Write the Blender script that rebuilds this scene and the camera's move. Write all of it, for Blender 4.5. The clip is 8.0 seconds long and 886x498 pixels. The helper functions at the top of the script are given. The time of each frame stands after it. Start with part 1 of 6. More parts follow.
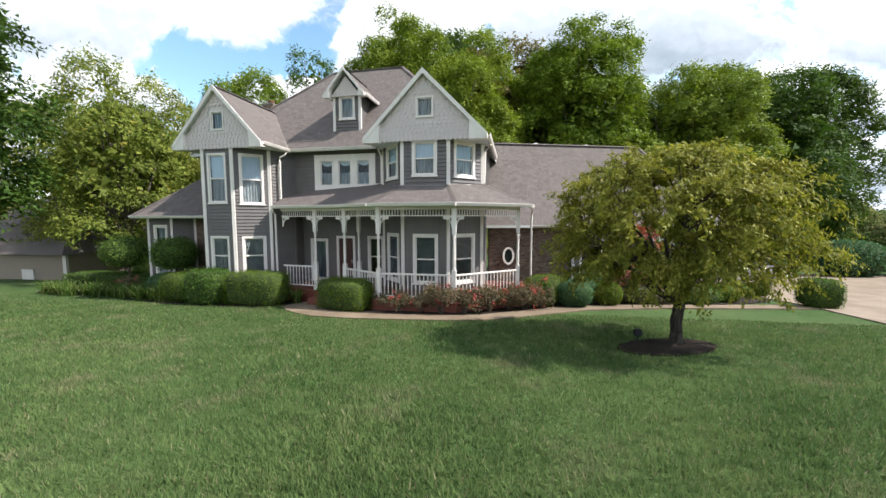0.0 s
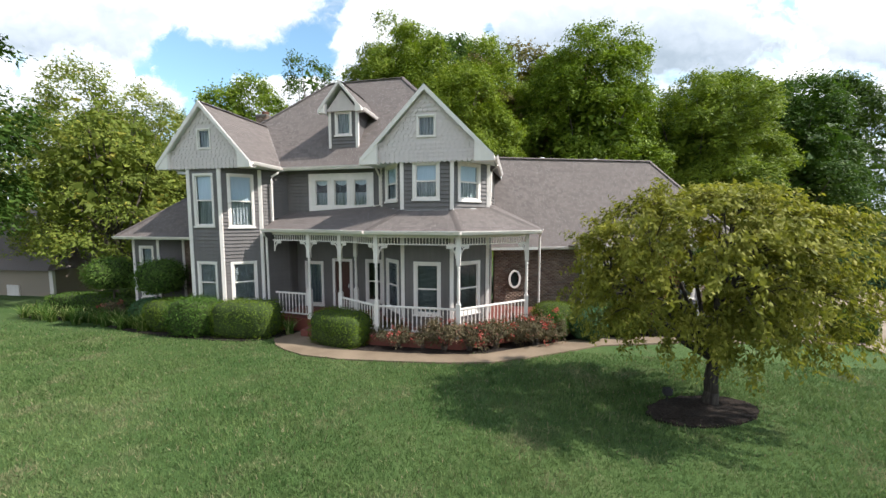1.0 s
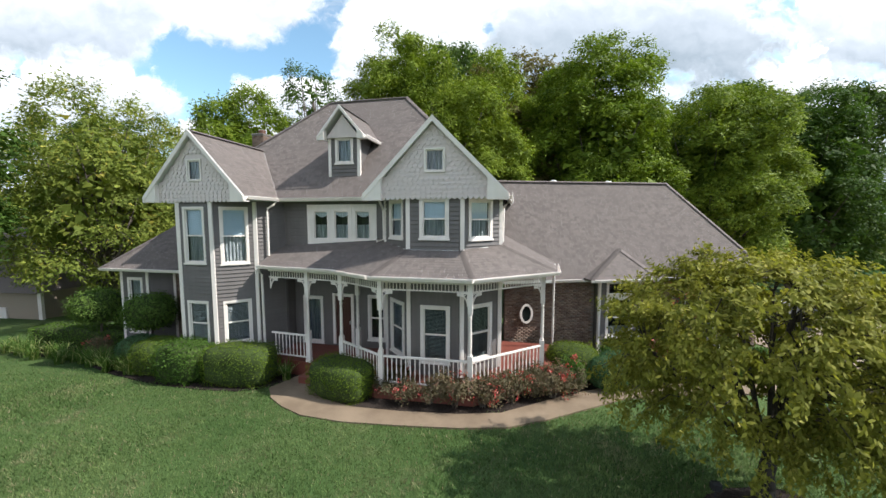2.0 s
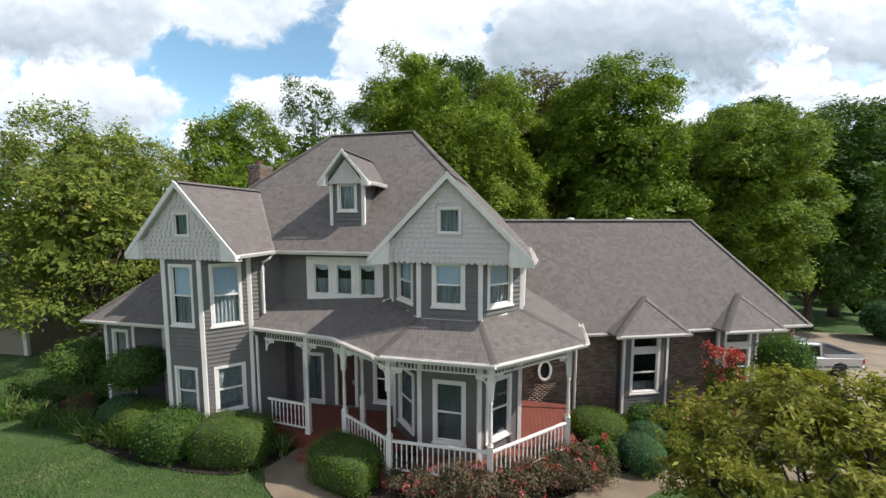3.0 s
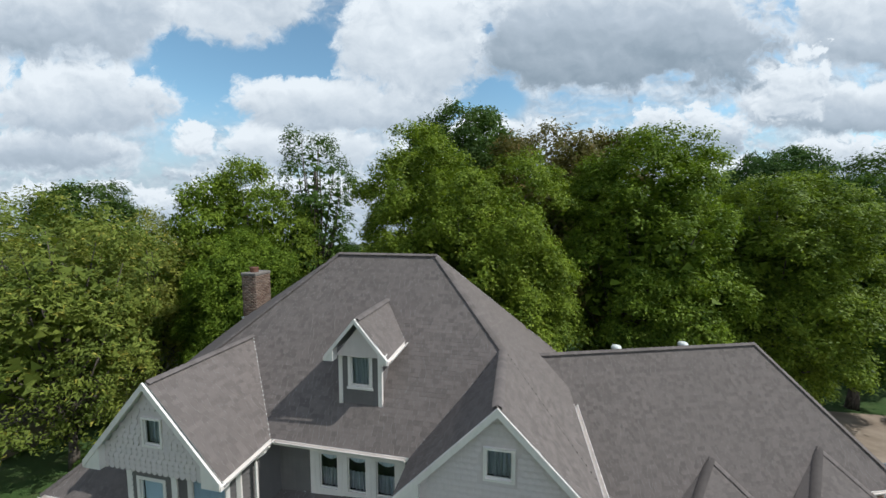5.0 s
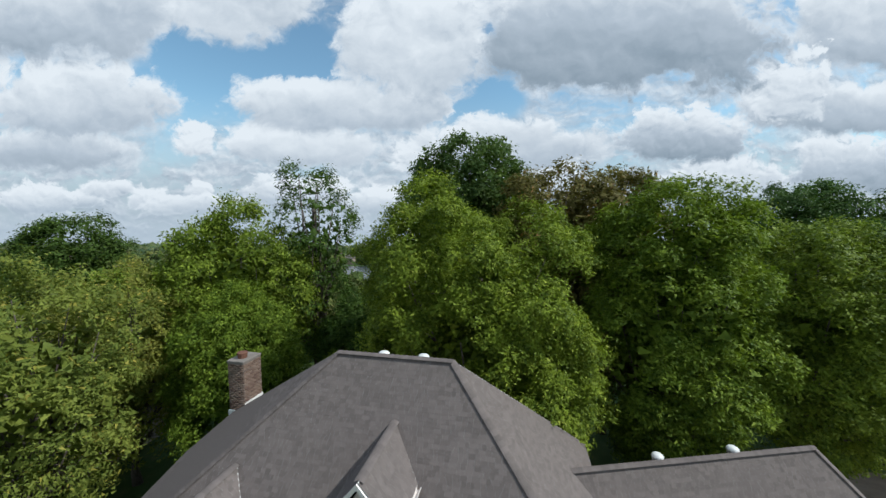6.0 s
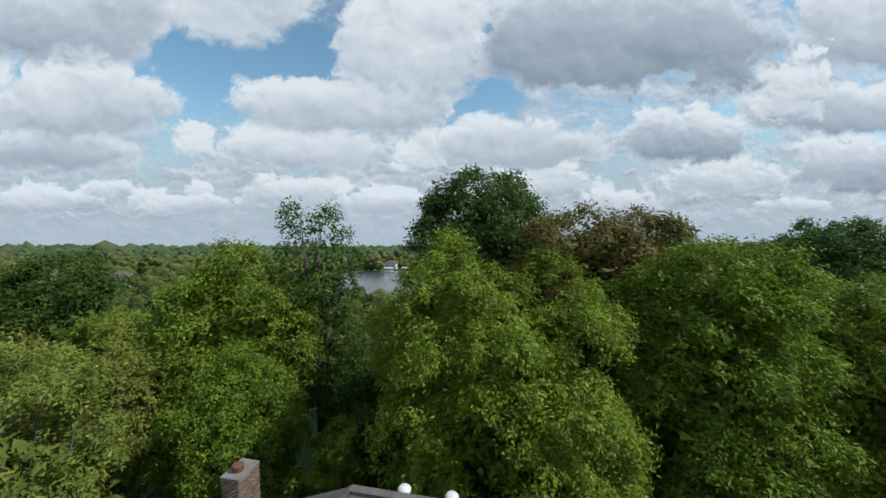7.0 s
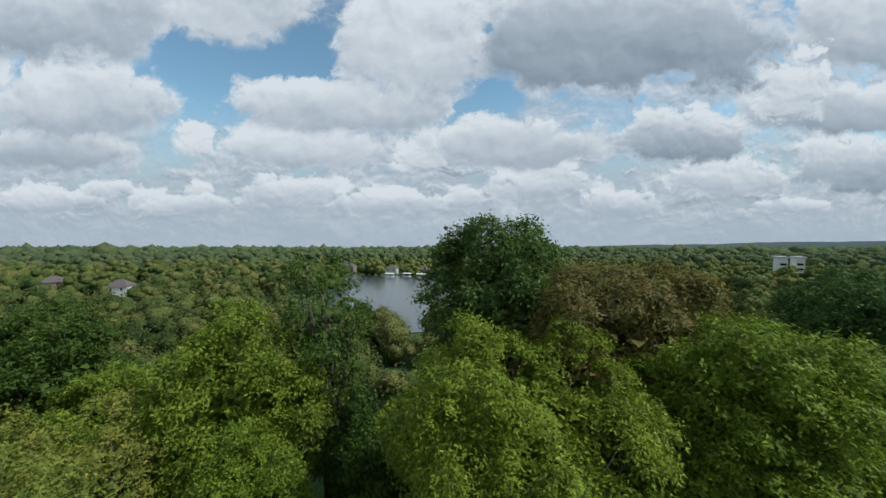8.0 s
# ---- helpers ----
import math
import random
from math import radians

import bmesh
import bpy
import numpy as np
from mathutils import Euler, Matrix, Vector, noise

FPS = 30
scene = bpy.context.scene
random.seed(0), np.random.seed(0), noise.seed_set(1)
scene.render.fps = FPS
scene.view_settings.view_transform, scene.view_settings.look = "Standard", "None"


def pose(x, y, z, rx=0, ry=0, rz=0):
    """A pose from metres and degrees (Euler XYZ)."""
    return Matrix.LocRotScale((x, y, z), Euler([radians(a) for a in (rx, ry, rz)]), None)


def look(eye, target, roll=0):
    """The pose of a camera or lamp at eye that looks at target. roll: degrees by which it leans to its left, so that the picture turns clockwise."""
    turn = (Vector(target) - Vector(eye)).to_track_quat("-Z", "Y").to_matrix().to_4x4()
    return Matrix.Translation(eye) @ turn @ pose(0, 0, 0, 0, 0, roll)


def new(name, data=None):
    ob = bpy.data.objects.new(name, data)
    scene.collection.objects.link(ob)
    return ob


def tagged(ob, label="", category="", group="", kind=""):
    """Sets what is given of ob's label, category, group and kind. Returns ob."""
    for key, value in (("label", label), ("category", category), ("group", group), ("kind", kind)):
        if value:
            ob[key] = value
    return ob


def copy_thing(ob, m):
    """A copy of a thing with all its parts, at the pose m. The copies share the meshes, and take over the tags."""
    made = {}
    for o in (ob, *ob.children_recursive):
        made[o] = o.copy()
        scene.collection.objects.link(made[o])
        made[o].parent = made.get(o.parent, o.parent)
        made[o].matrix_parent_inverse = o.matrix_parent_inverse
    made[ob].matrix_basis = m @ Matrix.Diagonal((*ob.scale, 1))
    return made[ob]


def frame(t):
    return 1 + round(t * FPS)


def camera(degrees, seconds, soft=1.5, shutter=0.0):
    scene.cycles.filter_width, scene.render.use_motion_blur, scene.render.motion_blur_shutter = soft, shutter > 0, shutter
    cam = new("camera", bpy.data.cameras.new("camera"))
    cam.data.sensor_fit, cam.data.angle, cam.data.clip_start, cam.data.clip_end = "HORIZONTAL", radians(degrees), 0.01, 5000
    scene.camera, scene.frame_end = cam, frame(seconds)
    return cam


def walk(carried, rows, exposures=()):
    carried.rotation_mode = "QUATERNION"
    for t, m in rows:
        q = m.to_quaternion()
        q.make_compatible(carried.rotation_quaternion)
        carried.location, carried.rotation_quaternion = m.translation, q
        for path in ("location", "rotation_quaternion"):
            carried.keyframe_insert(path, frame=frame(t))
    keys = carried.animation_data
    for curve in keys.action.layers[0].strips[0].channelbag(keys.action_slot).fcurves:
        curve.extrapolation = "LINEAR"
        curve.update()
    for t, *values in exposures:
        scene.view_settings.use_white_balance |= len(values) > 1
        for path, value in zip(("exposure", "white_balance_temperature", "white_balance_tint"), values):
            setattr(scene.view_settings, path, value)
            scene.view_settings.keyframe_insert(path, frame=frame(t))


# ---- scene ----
cam = camera(103.0, 8.0)
PITCH, YAW = -4.76, 11.63
ROWS = [
    (0, 0.0, -0.0, 3.36),
    (0.5, -0.146, 0.529, 3.779),
    (1, -0.316, 1.001, 4.315),
    (1.5, -0.525, 1.456, 4.917),
    (2.8, -1.406, 2.98, 7.102),
    (3, -1.542, 3.24, 7.534),
    (3.5, -1.937, 3.858, 8.647),
    (4, -2.343, 4.503, 9.857),
    (4.5, -2.735, 5.075, 11.22),
    (4.7, -2.882, 5.318, 11.806),
    (6, -4.056, 7.767, 15.863),
    (6.5, -4.759, 8.844, 17.446),
    (7, -5.365, 9.664, 19.079),
    (7.5, -5.972, 10.347, 20.971),
    (8, -6.722, 11.21, 22.913)]
walk(cam, [(t, pose(x, y, z, 90 + PITCH, 0, YAW)) for t, x, y, z in ROWS],
     exposures=[(0, 0.80, 6350, 11), (1.5, 0.72, 6300, 10), (3.0, 0.38, 6250, 9), (4.5, -0.02, 6050, 7), (6.5, -0.20, 5950, 6), (8.0, -0.37, 6000, 6)])

# ---- world and sun ----
SUN = Vector((0.66, 0.03, 0.74)).normalized()


class Nodes:
    """Short hand for building a node tree."""

    def __init__(self, tree):
        self.t = tree
        tree.nodes.clear()

    def n(self, kind, **sockets):
        node = self.t.nodes.new(kind)
        for key, value in sockets.items():
            self.put(node, key, value)
        return node

    def put(self, node, key, value):
        sock = node.inputs[int(key[1:])] if key[0] == "i" and key[1:].isdigit() else node.inputs[key.replace("_", " ")]
        if isinstance(value, bpy.types.NodeSocket):
            self.t.links.new(value, sock)
        elif isinstance(value, bpy.types.Node):
            self.t.links.new(value.outputs[0], sock)
        else:
            sock.default_value = value

    def m(self, op, a, b=0.0, c=0.0, clamp=False):
        node = self.t.nodes.new("ShaderNodeMath")
        node.operation, node.use_clamp = op, clamp
        for k, v in (("i0", a), ("i1", b), ("i2", c)):
            self.put(node, k, v)
        return node.outputs[0]

    def vm(self, op, a, b=(0, 0, 0)):
        node = self.t.nodes.new("ShaderNodeVectorMath")
        node.operation = op
        self.put(node, "i0", a)
        self.put(node, "i1", b)
        return node.outputs["Value"] if op in ("DOT_PRODUCT", "LENGTH") else node.outputs[0]

    def mix(self, f, a, b, blend="MIX"):
        node = self.t.nodes.new("ShaderNodeMix")
        node.data_type, node.blend_type = "RGBA", blend
        for k, v in (("i0", f), ("i6", a), ("i7", b)):
            self.put(node, k, (*v, 1) if isinstance(v, tuple) and len(v) == 3 else v)
        return node.outputs[2]

    def ramp(self, f, stops):
        node = self.n("ShaderNodeValToRGB", i0=f)
        els = node.color_ramp.elements
        while len(els) < len(stops):
            els.new(0.5)
        for el, (p, c) in zip(els, stops):
            el.position, el.color = p, ((c, c, c, 1) if isinstance(c, float) else (*c, 1))
        return node.outputs[0]

    def step(self, f, lo, hi):
        node = self.n("ShaderNodeMapRange", i0=f, i1=lo, i2=hi, i3=0.0, i4=1.0)
        node.interpolation_type = "SMOOTHSTEP"
        return node.outputs[0]

    def noise(self, vec, scale, detail=4.0, rough=0.55, dist=0.0):
        node = self.n("ShaderNodeTexNoise", Scale=scale, Detail=detail, Roughness=rough, Distortion=dist)
        if vec is not None:
            self.put(node, "Vector", vec)
        return node.outputs[0]


def scaled(g, co, v):
    return g.vm("MULTIPLY", co, v)


def make_world():
    world = bpy.data.worlds.new("sky")
    scene.world = world
    world.use_nodes = True
    g = Nodes(world.node_tree)
    d = g.n("ShaderNodeTexCoord").outputs["Generated"]
    sky = g.t.nodes.new("ShaderNodeTexSky")
    sky.sky_type, sky.sun_disc = "NISHITA", False
    sky.sun_elevation, sky.sun_rotation = math.asin(SUN.z), math.atan2(SUN.x, SUN.y)
    sky.air_density, sky.dust_density = 1.0, 0.6
    clear = g.vm("MULTIPLY", sky.outputs[0], (0.165, 0.185, 0.165))
    sep = g.n("ShaderNodeSeparateXYZ", i0=d)
    # bearings of the cloud field: across and up, seen towards the lake
    fx, fy = -math.sin(radians(YAW)), math.cos(radians(YAW))
    ahead = g.vm("DOT_PRODUCT", d, (fx, fy, 0.0))
    side = g.vm("DOT_PRODUCT", d, (fy, -fx, 0.0))
    safe = g.m("MAXIMUM", g.m("ABSOLUTE", ahead), 0.15)
    a = g.m("DIVIDE", side, safe)
    e = g.m("DIVIDE", g.m("ADD", sep.outputs[2], 0.0), safe)
    # the cloud field in these bearings, with round billows at two sizes
    here = g.n("ShaderNodeCombineXYZ", X=a, Y=e, Z=g.m("MULTIPLY", g.m("SIGN", ahead), 0.7)).outputs[0]
    warp = g.n("ShaderNodeTexNoise", Vector=here, Scale=9.0, Detail=5.0, Roughness=0.6).outputs["Color"]
    here = g.vm("ADD", here, g.vm("MULTIPLY", g.vm("SUBTRACT", warp, (0.5, 0.5, 0.5)), (0.10, 0.07, 0.0)))

    def billow(v, scale, flat):
        out = g.m("MULTIPLY", g.m("SUBTRACT", g.noise(scaled(g, v, (1.0, flat, 1.0)), scale * 0.7, 8.0, 0.62), 0.5), 1.25)
        for k, w in ((1.0, 0.22), (2.3, 0.15), (5.1, 0.08)):
            cell = g.n("ShaderNodeTexVoronoi", Vector=scaled(g, v, (1.0, flat, 1.0)), Scale=scale * k)
            cell.feature, cell.voronoi_dimensions = "SMOOTH_F1", "2D"
            cell.inputs["Smoothness"].default_value = 0.35
            out = g.m("ADD", out, g.m("MULTIPLY", g.m("SUBTRACT", 0.42, cell.outputs["Distance"]), w))
        return out

    def lit(scale, flat, off):
        one = billow(here, scale, flat)
        two = billow(g.vm("ADD", here, (off * 0.6, off, 0.0)), scale, flat)
        return one, g.m("SUBTRACT", one, two)

    big, small, tiny = lit(6.0, 1.25, 0.022), lit(12.0, 1.5, 0.011), lit(11.0, 2.6, 0.008)
    lowband = g.m("SUBTRACT", 1.0, g.step(e, 0.06, 0.36))
    sky_col = g.mix(g.m("MULTIPLY", lowband, 0.9), clear, (0.50, 0.57, 0.64))
    # the small heaps low over the woods
    drift = g.noise(scaled(g, here, (2.6, 8.0, 1.0)), 1.0, 4.0, 0.6)
    field = g.m("ADD", g.m("MULTIPLY", g.m("SUBTRACT", drift, 0.45), 1.2), tiny[0])
    mask = g.m("MULTIPLY", g.step(field, 0.0, 0.2), g.m("SUBTRACT", 1.0, g.step(e, 0.18, 0.30)))
    tone = g.m("ADD", 0.58, g.m("MULTIPLY", tiny[1], 1.6))
    GREYS = [(0.0, (0.19, 0.24, 0.29)), (0.3, (0.34, 0.40, 0.46)), (0.6, (0.55, 0.60, 0.66)), (0.92, (0.93, 0.94, 0.95))]
    sky_col = g.mix(g.m("MULTIPLY", mask, 0.85), sky_col, g.ramp(tone, GREYS))

    # a broken veil of far cloud, open where the blue shows through
    def gap(ca, ce, ra, re):
        u, v = g.m("DIVIDE", g.m("SUBTRACT", a, ca), ra), g.m("DIVIDE", g.m("SUBTRACT", e, ce), re)
        r = g.m("SQRT", g.m("ADD", g.m("MULTIPLY", u, u), g.m("MULTIPLY", v, v)))
        return g.step(g.m("ADD", r, g.m("MULTIPLY", big[0], 0.5)), 0.75, 1.15)

    wisp = g.noise(scaled(g, here, (1.0, 2.2, 1.0)), 3.2, 9.0, 0.62, 0.6)
    veil = g.m("MULTIPLY", g.step(wisp, 0.36, 0.60), g.m("MULTIPLY", gap(-0.53, 0.40, 0.33, 0.20), gap(0.10, 0.33, 0.13, 0.07)))
    shade = g.m("ADD", 0.66, g.m("ADD", g.m("MULTIPLY", small[1], 0.9), g.m("MULTIPLY", g.m("SUBTRACT", wisp, 0.5), 0.5)))
    sky_col = g.mix(g.m("MULTIPLY", veil, 0.9), sky_col, g.ramp(shade, GREYS))
    fray = g.m("MULTIPLY", g.m("SUBTRACT", g.noise(here, 26.0, 6.0, 0.7), 0.5), 0.55)
    soft = g.m("MULTIPLY", g.m("SUBTRACT", g.noise(scaled(g, here, (1.0, 1.6, 1.0)), 4.5, 5.0, 0.55), 0.5), 0.42)

    def heap(under, ca, base, ra, high, dark):
        lump, relief = big if ra > 0.22 else small
        mid = base + high * 0.36
        u = g.m("DIVIDE", g.m("SUBTRACT", a, ca), ra)
        v = g.m("SUBTRACT", e, mid)
        v = g.m("MAXIMUM", g.m("DIVIDE", v, high * 0.64), g.m("DIVIDE", v, high * -0.36))
        r = g.m("SQRT", g.m("ADD", g.m("MULTIPLY", g.m("MULTIPLY", u, u), g.m("ABSOLUTE", u)), g.m("MULTIPLY", v, v)))
        f = g.m("ADD", g.m("ADD", g.m("SUBTRACT", 0.94, r), fray), g.m("MULTIPLY", lump, 1.7 if ra > 0.4 else 1.3))
        up = g.m("DIVIDE", g.m("SUBTRACT", e, base), high, clamp=True)
        # crisp sunlit heads, soft trailing undersides
        mask = g.step(f, -0.02, g.m("SUBTRACT", 0.42, g.m("MULTIPLY", up, 0.26)))
        rim = g.m("SUBTRACT", 1.0, g.step(f, 0.05, 0.55))
        tone = g.m("ADD", g.m("ADD", 0.71, g.m("MULTIPLY", up, 0.36)), g.m("MULTIPLY", relief, g.m("ADD", 0.38, g.m("MULTIPLY", rim, 0.75))))
        tone = g.m("ADD", tone, soft)
        tone = g.m("SUBTRACT", tone, g.m("MULTIPLY", g.step(f, 0.0, 0.45), g.m("MULTIPLY", g.m("SUBTRACT", 1.12, up), dark)))
        return g.mix(mask, under, g.ramp(tone, GREYS))

    rn = random.Random(12)
    low_heaps = [(-1.25 + 2.5 * (k + rn.random()) / 6, 0.0 + 0.05 * rn.random(), 0.05 + 0.08 * rn.random(), 0.045 + 0.045 * rn.random(), 0.16) for k in range(6)]
    for args in low_heaps + FAR_HEAPS + MID_HEAPS + NEAR_HEAPS:
        sky_col = heap(sky_col, *args)
    # broken cloud overhead and round about
    dome = g.noise(scaled(g, d, (1.0, 1.0, 1.6)), 2.6, 6.0, 0.6)
    rest = g.mix(g.step(dome, 0.42, 0.58), clear, g.ramp(dome, [(0.4, (0.85, 0.86, 0.88)), (0.75, (0.42, 0.46, 0.50))]))
    out = g.m("MAXIMUM", g.step(e, 0.85, 1.2), g.step(g.m("ABSOLUTE", a), 1.5, 1.9))
    cloudy = g.mix(out, sky_col, rest)
    haze = g.m("SUBTRACT", 1.0, g.step(e, -0.06, 0.09))
    final = g.mix(g.m("MULTIPLY", haze, 0.75), cloudy, (0.52, 0.59, 0.66))
    low = g.step(sep.outputs[2], -0.25, -0.12)
    final = g.mix(low, (0.06, 0.08, 0.05), final)
    bg = g.n("ShaderNodeBackground", i0=final, i1=1.0)
    g.t.links.new(bg.outputs[0], g.n("ShaderNodeOutputWorld").inputs[0])


# cumulus heaps, farthest first: middle, base, half width, height, depth of the grey underside
FAR_HEAPS = [(-0.94, 0.059, 0.08, 0.063, 0.14), (-1.15, 0.006, 0.12, 0.106, 0.18), (-0.69, 0.059, 0.05, 0.047, 0.07), (-0.41, 0.022, 0.20, 0.113, 0.11),
              (0.27, 0.043, 0.18, 0.131, 0.18), (0.79, 0.059, 0.19, 0.131, 0.22), (1.17, 0.059, 0.22, 0.186, 0.43), (-0.17, 0.006, 0.19, 0.087, 0.18),
              (0.50, -0.001, 0.14, 0.095, 0.22), (-0.73, 0.006, 0.15, 0.071, 0.22)]
MID_HEAPS = [(-1.12, 0.122, 0.26, 0.172, 0.32), (-0.06, 0.122, 0.09, 0.117, 0.07), (0.20, 0.132, 0.31, 0.179, 0.22), (0.67, 0.143, 0.20, 0.181, 0.47),
              (-0.39, 0.137, 0.27, 0.152, 0.14), (-0.70, 0.165, 0.07, 0.107, 0.04), (1.09, 0.225, 0.32, 0.177, 0.40)]
NEAR_HEAPS = [(-1.05, 0.205, 0.33, 0.250, 0.20), (-0.28, 0.224, 0.31, 0.201, 0.16), (1.16, 0.354, 0.23, 0.391, 0.25), (0.95, 0.256, 0.13, 0.226, 0.04),
              (-0.08, 0.316, 0.26, 0.401, 0.09), (0.48, 0.298, 0.47, 0.475, 0.52), (-0.57, 0.461, 0.30, 0.284, 0.11), (-1.02, 0.402, 0.33, 0.330, 0.32)]
make_world()
sun = new("sun", bpy.data.lights.new("sun", "SUN"))
sun.data.energy, sun.data.angle, sun.data.color = 4.4, radians(0.6), (1.0, 0.95, 0.86)
sun.matrix_world = look(SUN * 60, (0, 0, 0))

# ---- materials ----
def material(name, build, rough=0.7, spec=0.3, metal=0.0):
    """A principled material; build(g, co) returns colour, height (or None) and bump depth in metres."""
    mat = bpy.data.materials.new(name)
    mat.use_nodes = True
    g = Nodes(mat.node_tree)
    co = g.n("ShaderNodeTexCoord").outputs["Object"]
    col, height, depth = build(g, co)
    p = g.n("ShaderNodeBsdfPrincipled", Base_Color=(*col, 1) if isinstance(col, tuple) and len(col) == 3 else col,
            Roughness=rough, Metallic=metal)
    p.inputs["Specular IOR Level"].default_value = spec
    if height is not None:
        b = g.n("ShaderNodeBump", Strength=1.0, Distance=depth, Height=height)
        g.t.links.new(b.outputs[0], p.inputs["Normal"])
    g.t.links.new(p.outputs[0], g.n("ShaderNodeOutputMaterial").inputs[0])
    return mat


def rnd(g):
    return g.n("ShaderNodeObjectInfo").outputs["Random"]


def island(g):
    return g.n("ShaderNodeNewGeometry").outputs["Random Per Island"]


def paint(name, base, vary=0.12, rough=0.55, streak=True):
    def build(g, co):
        f = g.noise(co, 1.3, 5.0)
        s = g.noise(scaled(g, co, (9, 9, 0.7)), 1.0, 4.0)
        fine = g.noise(co, 60.0, 2.0)
        k = g.m("ADD", g.m("MULTIPLY", f, 0.6), g.m("MULTIPLY", s, 0.4))
        dark = tuple(c * (1 - 1.6 * vary) for c in base)
        lite = tuple(min(1, c * (1 + vary)) for c in base)
        col = g.mix(g.step(k, 0.3, 0.7), dark, lite)
        col = g.mix(g.m("MULTIPLY", rnd(g), 0.5), col, tuple(c * (1 - vary) for c in base))
        return col, fine, 0.001
    return material(name, build, rough, 0.35)


def leaf(name, dark, lite, tip, rough=0.5, tips=0.12, glow=0.35, clump=0.45, share=0.5):
    """Foliage: every leaf its own tone, some light through the blades."""
    mat = bpy.data.materials.new(name)
    mat.use_nodes = True
    g = Nodes(mat.node_tree)
    co = g.n("ShaderNodeTexCoord").outputs["Object"]
    r = island(g)
    big = g.noise(co, clump, 3.0)
    k = g.m("ADD", g.m("MULTIPLY", r, 1 - share), g.m("MULTIPLY", g.step(big, 0.32, 0.68), share))
    col = g.mix(k, dark, lite)
    col = g.mix(g.step(r, 1 - tips, 1 - tips * 0.6), col, tip)
    obj = g.mix(rnd(g), (0.84, 0.98, 0.92), (1.04, 1.06, 1.02))
    col = g.mix(1.0, col, obj, "MULTIPLY")
    p = g.n("ShaderNodeBsdfPrincipled", Base_Color=col, Roughness=rough)
    p.inputs["Specular IOR Level"].default_value = 0.12
    tr = g.n("ShaderNodeBsdfTranslucent", i0=g.mix(1.0, col, (1.25, 1.3, 0.7), "MULTIPLY"))
    mx = g.n("ShaderNodeMixShader", i0=glow, i1=p, i2=tr)
    g.t.links.new(mx.outputs[0], g.n("ShaderNodeOutputMaterial").inputs[0])
    return mat


def grass_build(g, co):
    big = g.noise(co, 0.22, 4.0, 0.6)
    mid = g.noise(co, 1.4, 4.0, 0.6)
    fine = g.noise(co, 28.0, 3.0, 0.7)
    col = g.mix(g.step(big, 0.35, 0.65), (0.062, 0.112, 0.031), (0.098, 0.145, 0.047))
    col = g.mix(g.m("MULTIPLY", g.step(mid, 0.52, 0.72), 0.5), col, (0.155, 0.160, 0.075))
    col = g.mix(g.step(fine, 0.35, 0.75), g.mix(0.5, col, (0.02, 0.045, 0.012)), col)
    return col, fine, 0.03


def roof_build(g, co):
    r = island(g)
    big = g.noise(co, 0.5, 4.0)
    fine = g.noise(co, 20.0, 5.0, 0.75)
    col = g.mix(r, (0.114, 0.097, 0.091), (0.168, 0.142, 0.134))
    col = g.mix(g.m("MULTIPLY", g.step(big, 0.3, 0.75), 0.40), col, (0.142, 0.121, 0.115))
    col = g.mix(g.m("MULTIPLY", g.step(fine, 0.45, 0.8), 0.55), col, (0.222, 0.190, 0.176))
    return col, fine, 0.003


def brick_build(tones):
    def build(g, co):
        f = g.noise(co, 35.0, 3.0)
        r = g.m("FRACT", g.m("ADD", g.m("MULTIPLY", rnd(g), 7.31), island(g)))
        col = g.ramp(r, [(0.0, tones[0]), (0.4, tones[1]), (0.75, tones[2]), (1.0, tones[3])])
        col = g.mix(g.m("MULTIPLY", g.step(f, 0.5, 0.8), 0.4), col, tones[4])
        return col, f, 0.004
    return build


def mulch_build(g, co):
    n = g.noise(co, 22.0, 5.0, 0.7)
    b = g.noise(co, 1.1, 3.0)
    col = g.mix(g.step(n, 0.35, 0.7), (0.014, 0.011, 0.009), (0.058, 0.044, 0.038))
    return g.mix(g.m("MULTIPLY", g.step(b, 0.4, 0.7), 0.4), col, (0.075, 0.06, 0.053)), n, 0.05


def concrete_build(lo, hi):
    def build(g, co):
        n = g.noise(co, 0.8, 5.0, 0.6)
        f = g.noise(co, 60.0, 3.0)
        col = g.mix(g.step(n, 0.3, 0.7), lo, hi)
        return g.mix(g.m("MULTIPLY", g.step(f, 0.5, 0.75), 0.25), col, tuple(c * 0.6 for c in lo)), f, 0.003
    return build


def bark_build(lo, hi):
    def build(g, co):
        n = g.noise(scaled(g, co, (14, 14, 2.5)), 1.0, 5.0, 0.7)
        return g.mix(g.step(n, 0.3, 0.7), lo, hi), n, 0.02
    return build


def glass_mat(name, tint, rough=0.03):
    mat = bpy.data.materials.new(name)
    mat.use_nodes = True
    g = Nodes(mat.node_tree)
    co = g.n("ShaderNodeTexCoord").outputs["Object"]
    wav = g.noise(co, 1.2, 2.0)
    gl = g.n("ShaderNodeBsdfGlossy", i0=(0.9, 0.95, 1, 1), Roughness=rough)
    b = g.n("ShaderNodeBump", Strength=0.5, Distance=0.006, Height=wav)
    g.t.links.new(b.outputs[0], gl.inputs["Normal"])
    tr = g.n("ShaderNodeBsdfTransparent", i0=(*tint, 1))
    fr = g.n("ShaderNodeFresnel", i0=1.5)
    mx = g.n("ShaderNodeMixShader", i0=g.m("MULTIPLY", fr, 1.0), i1=tr, i2=gl)
    g.t.links.new(mx.outputs[0], g.n("ShaderNodeOutputMaterial").inputs[0])
    return mat


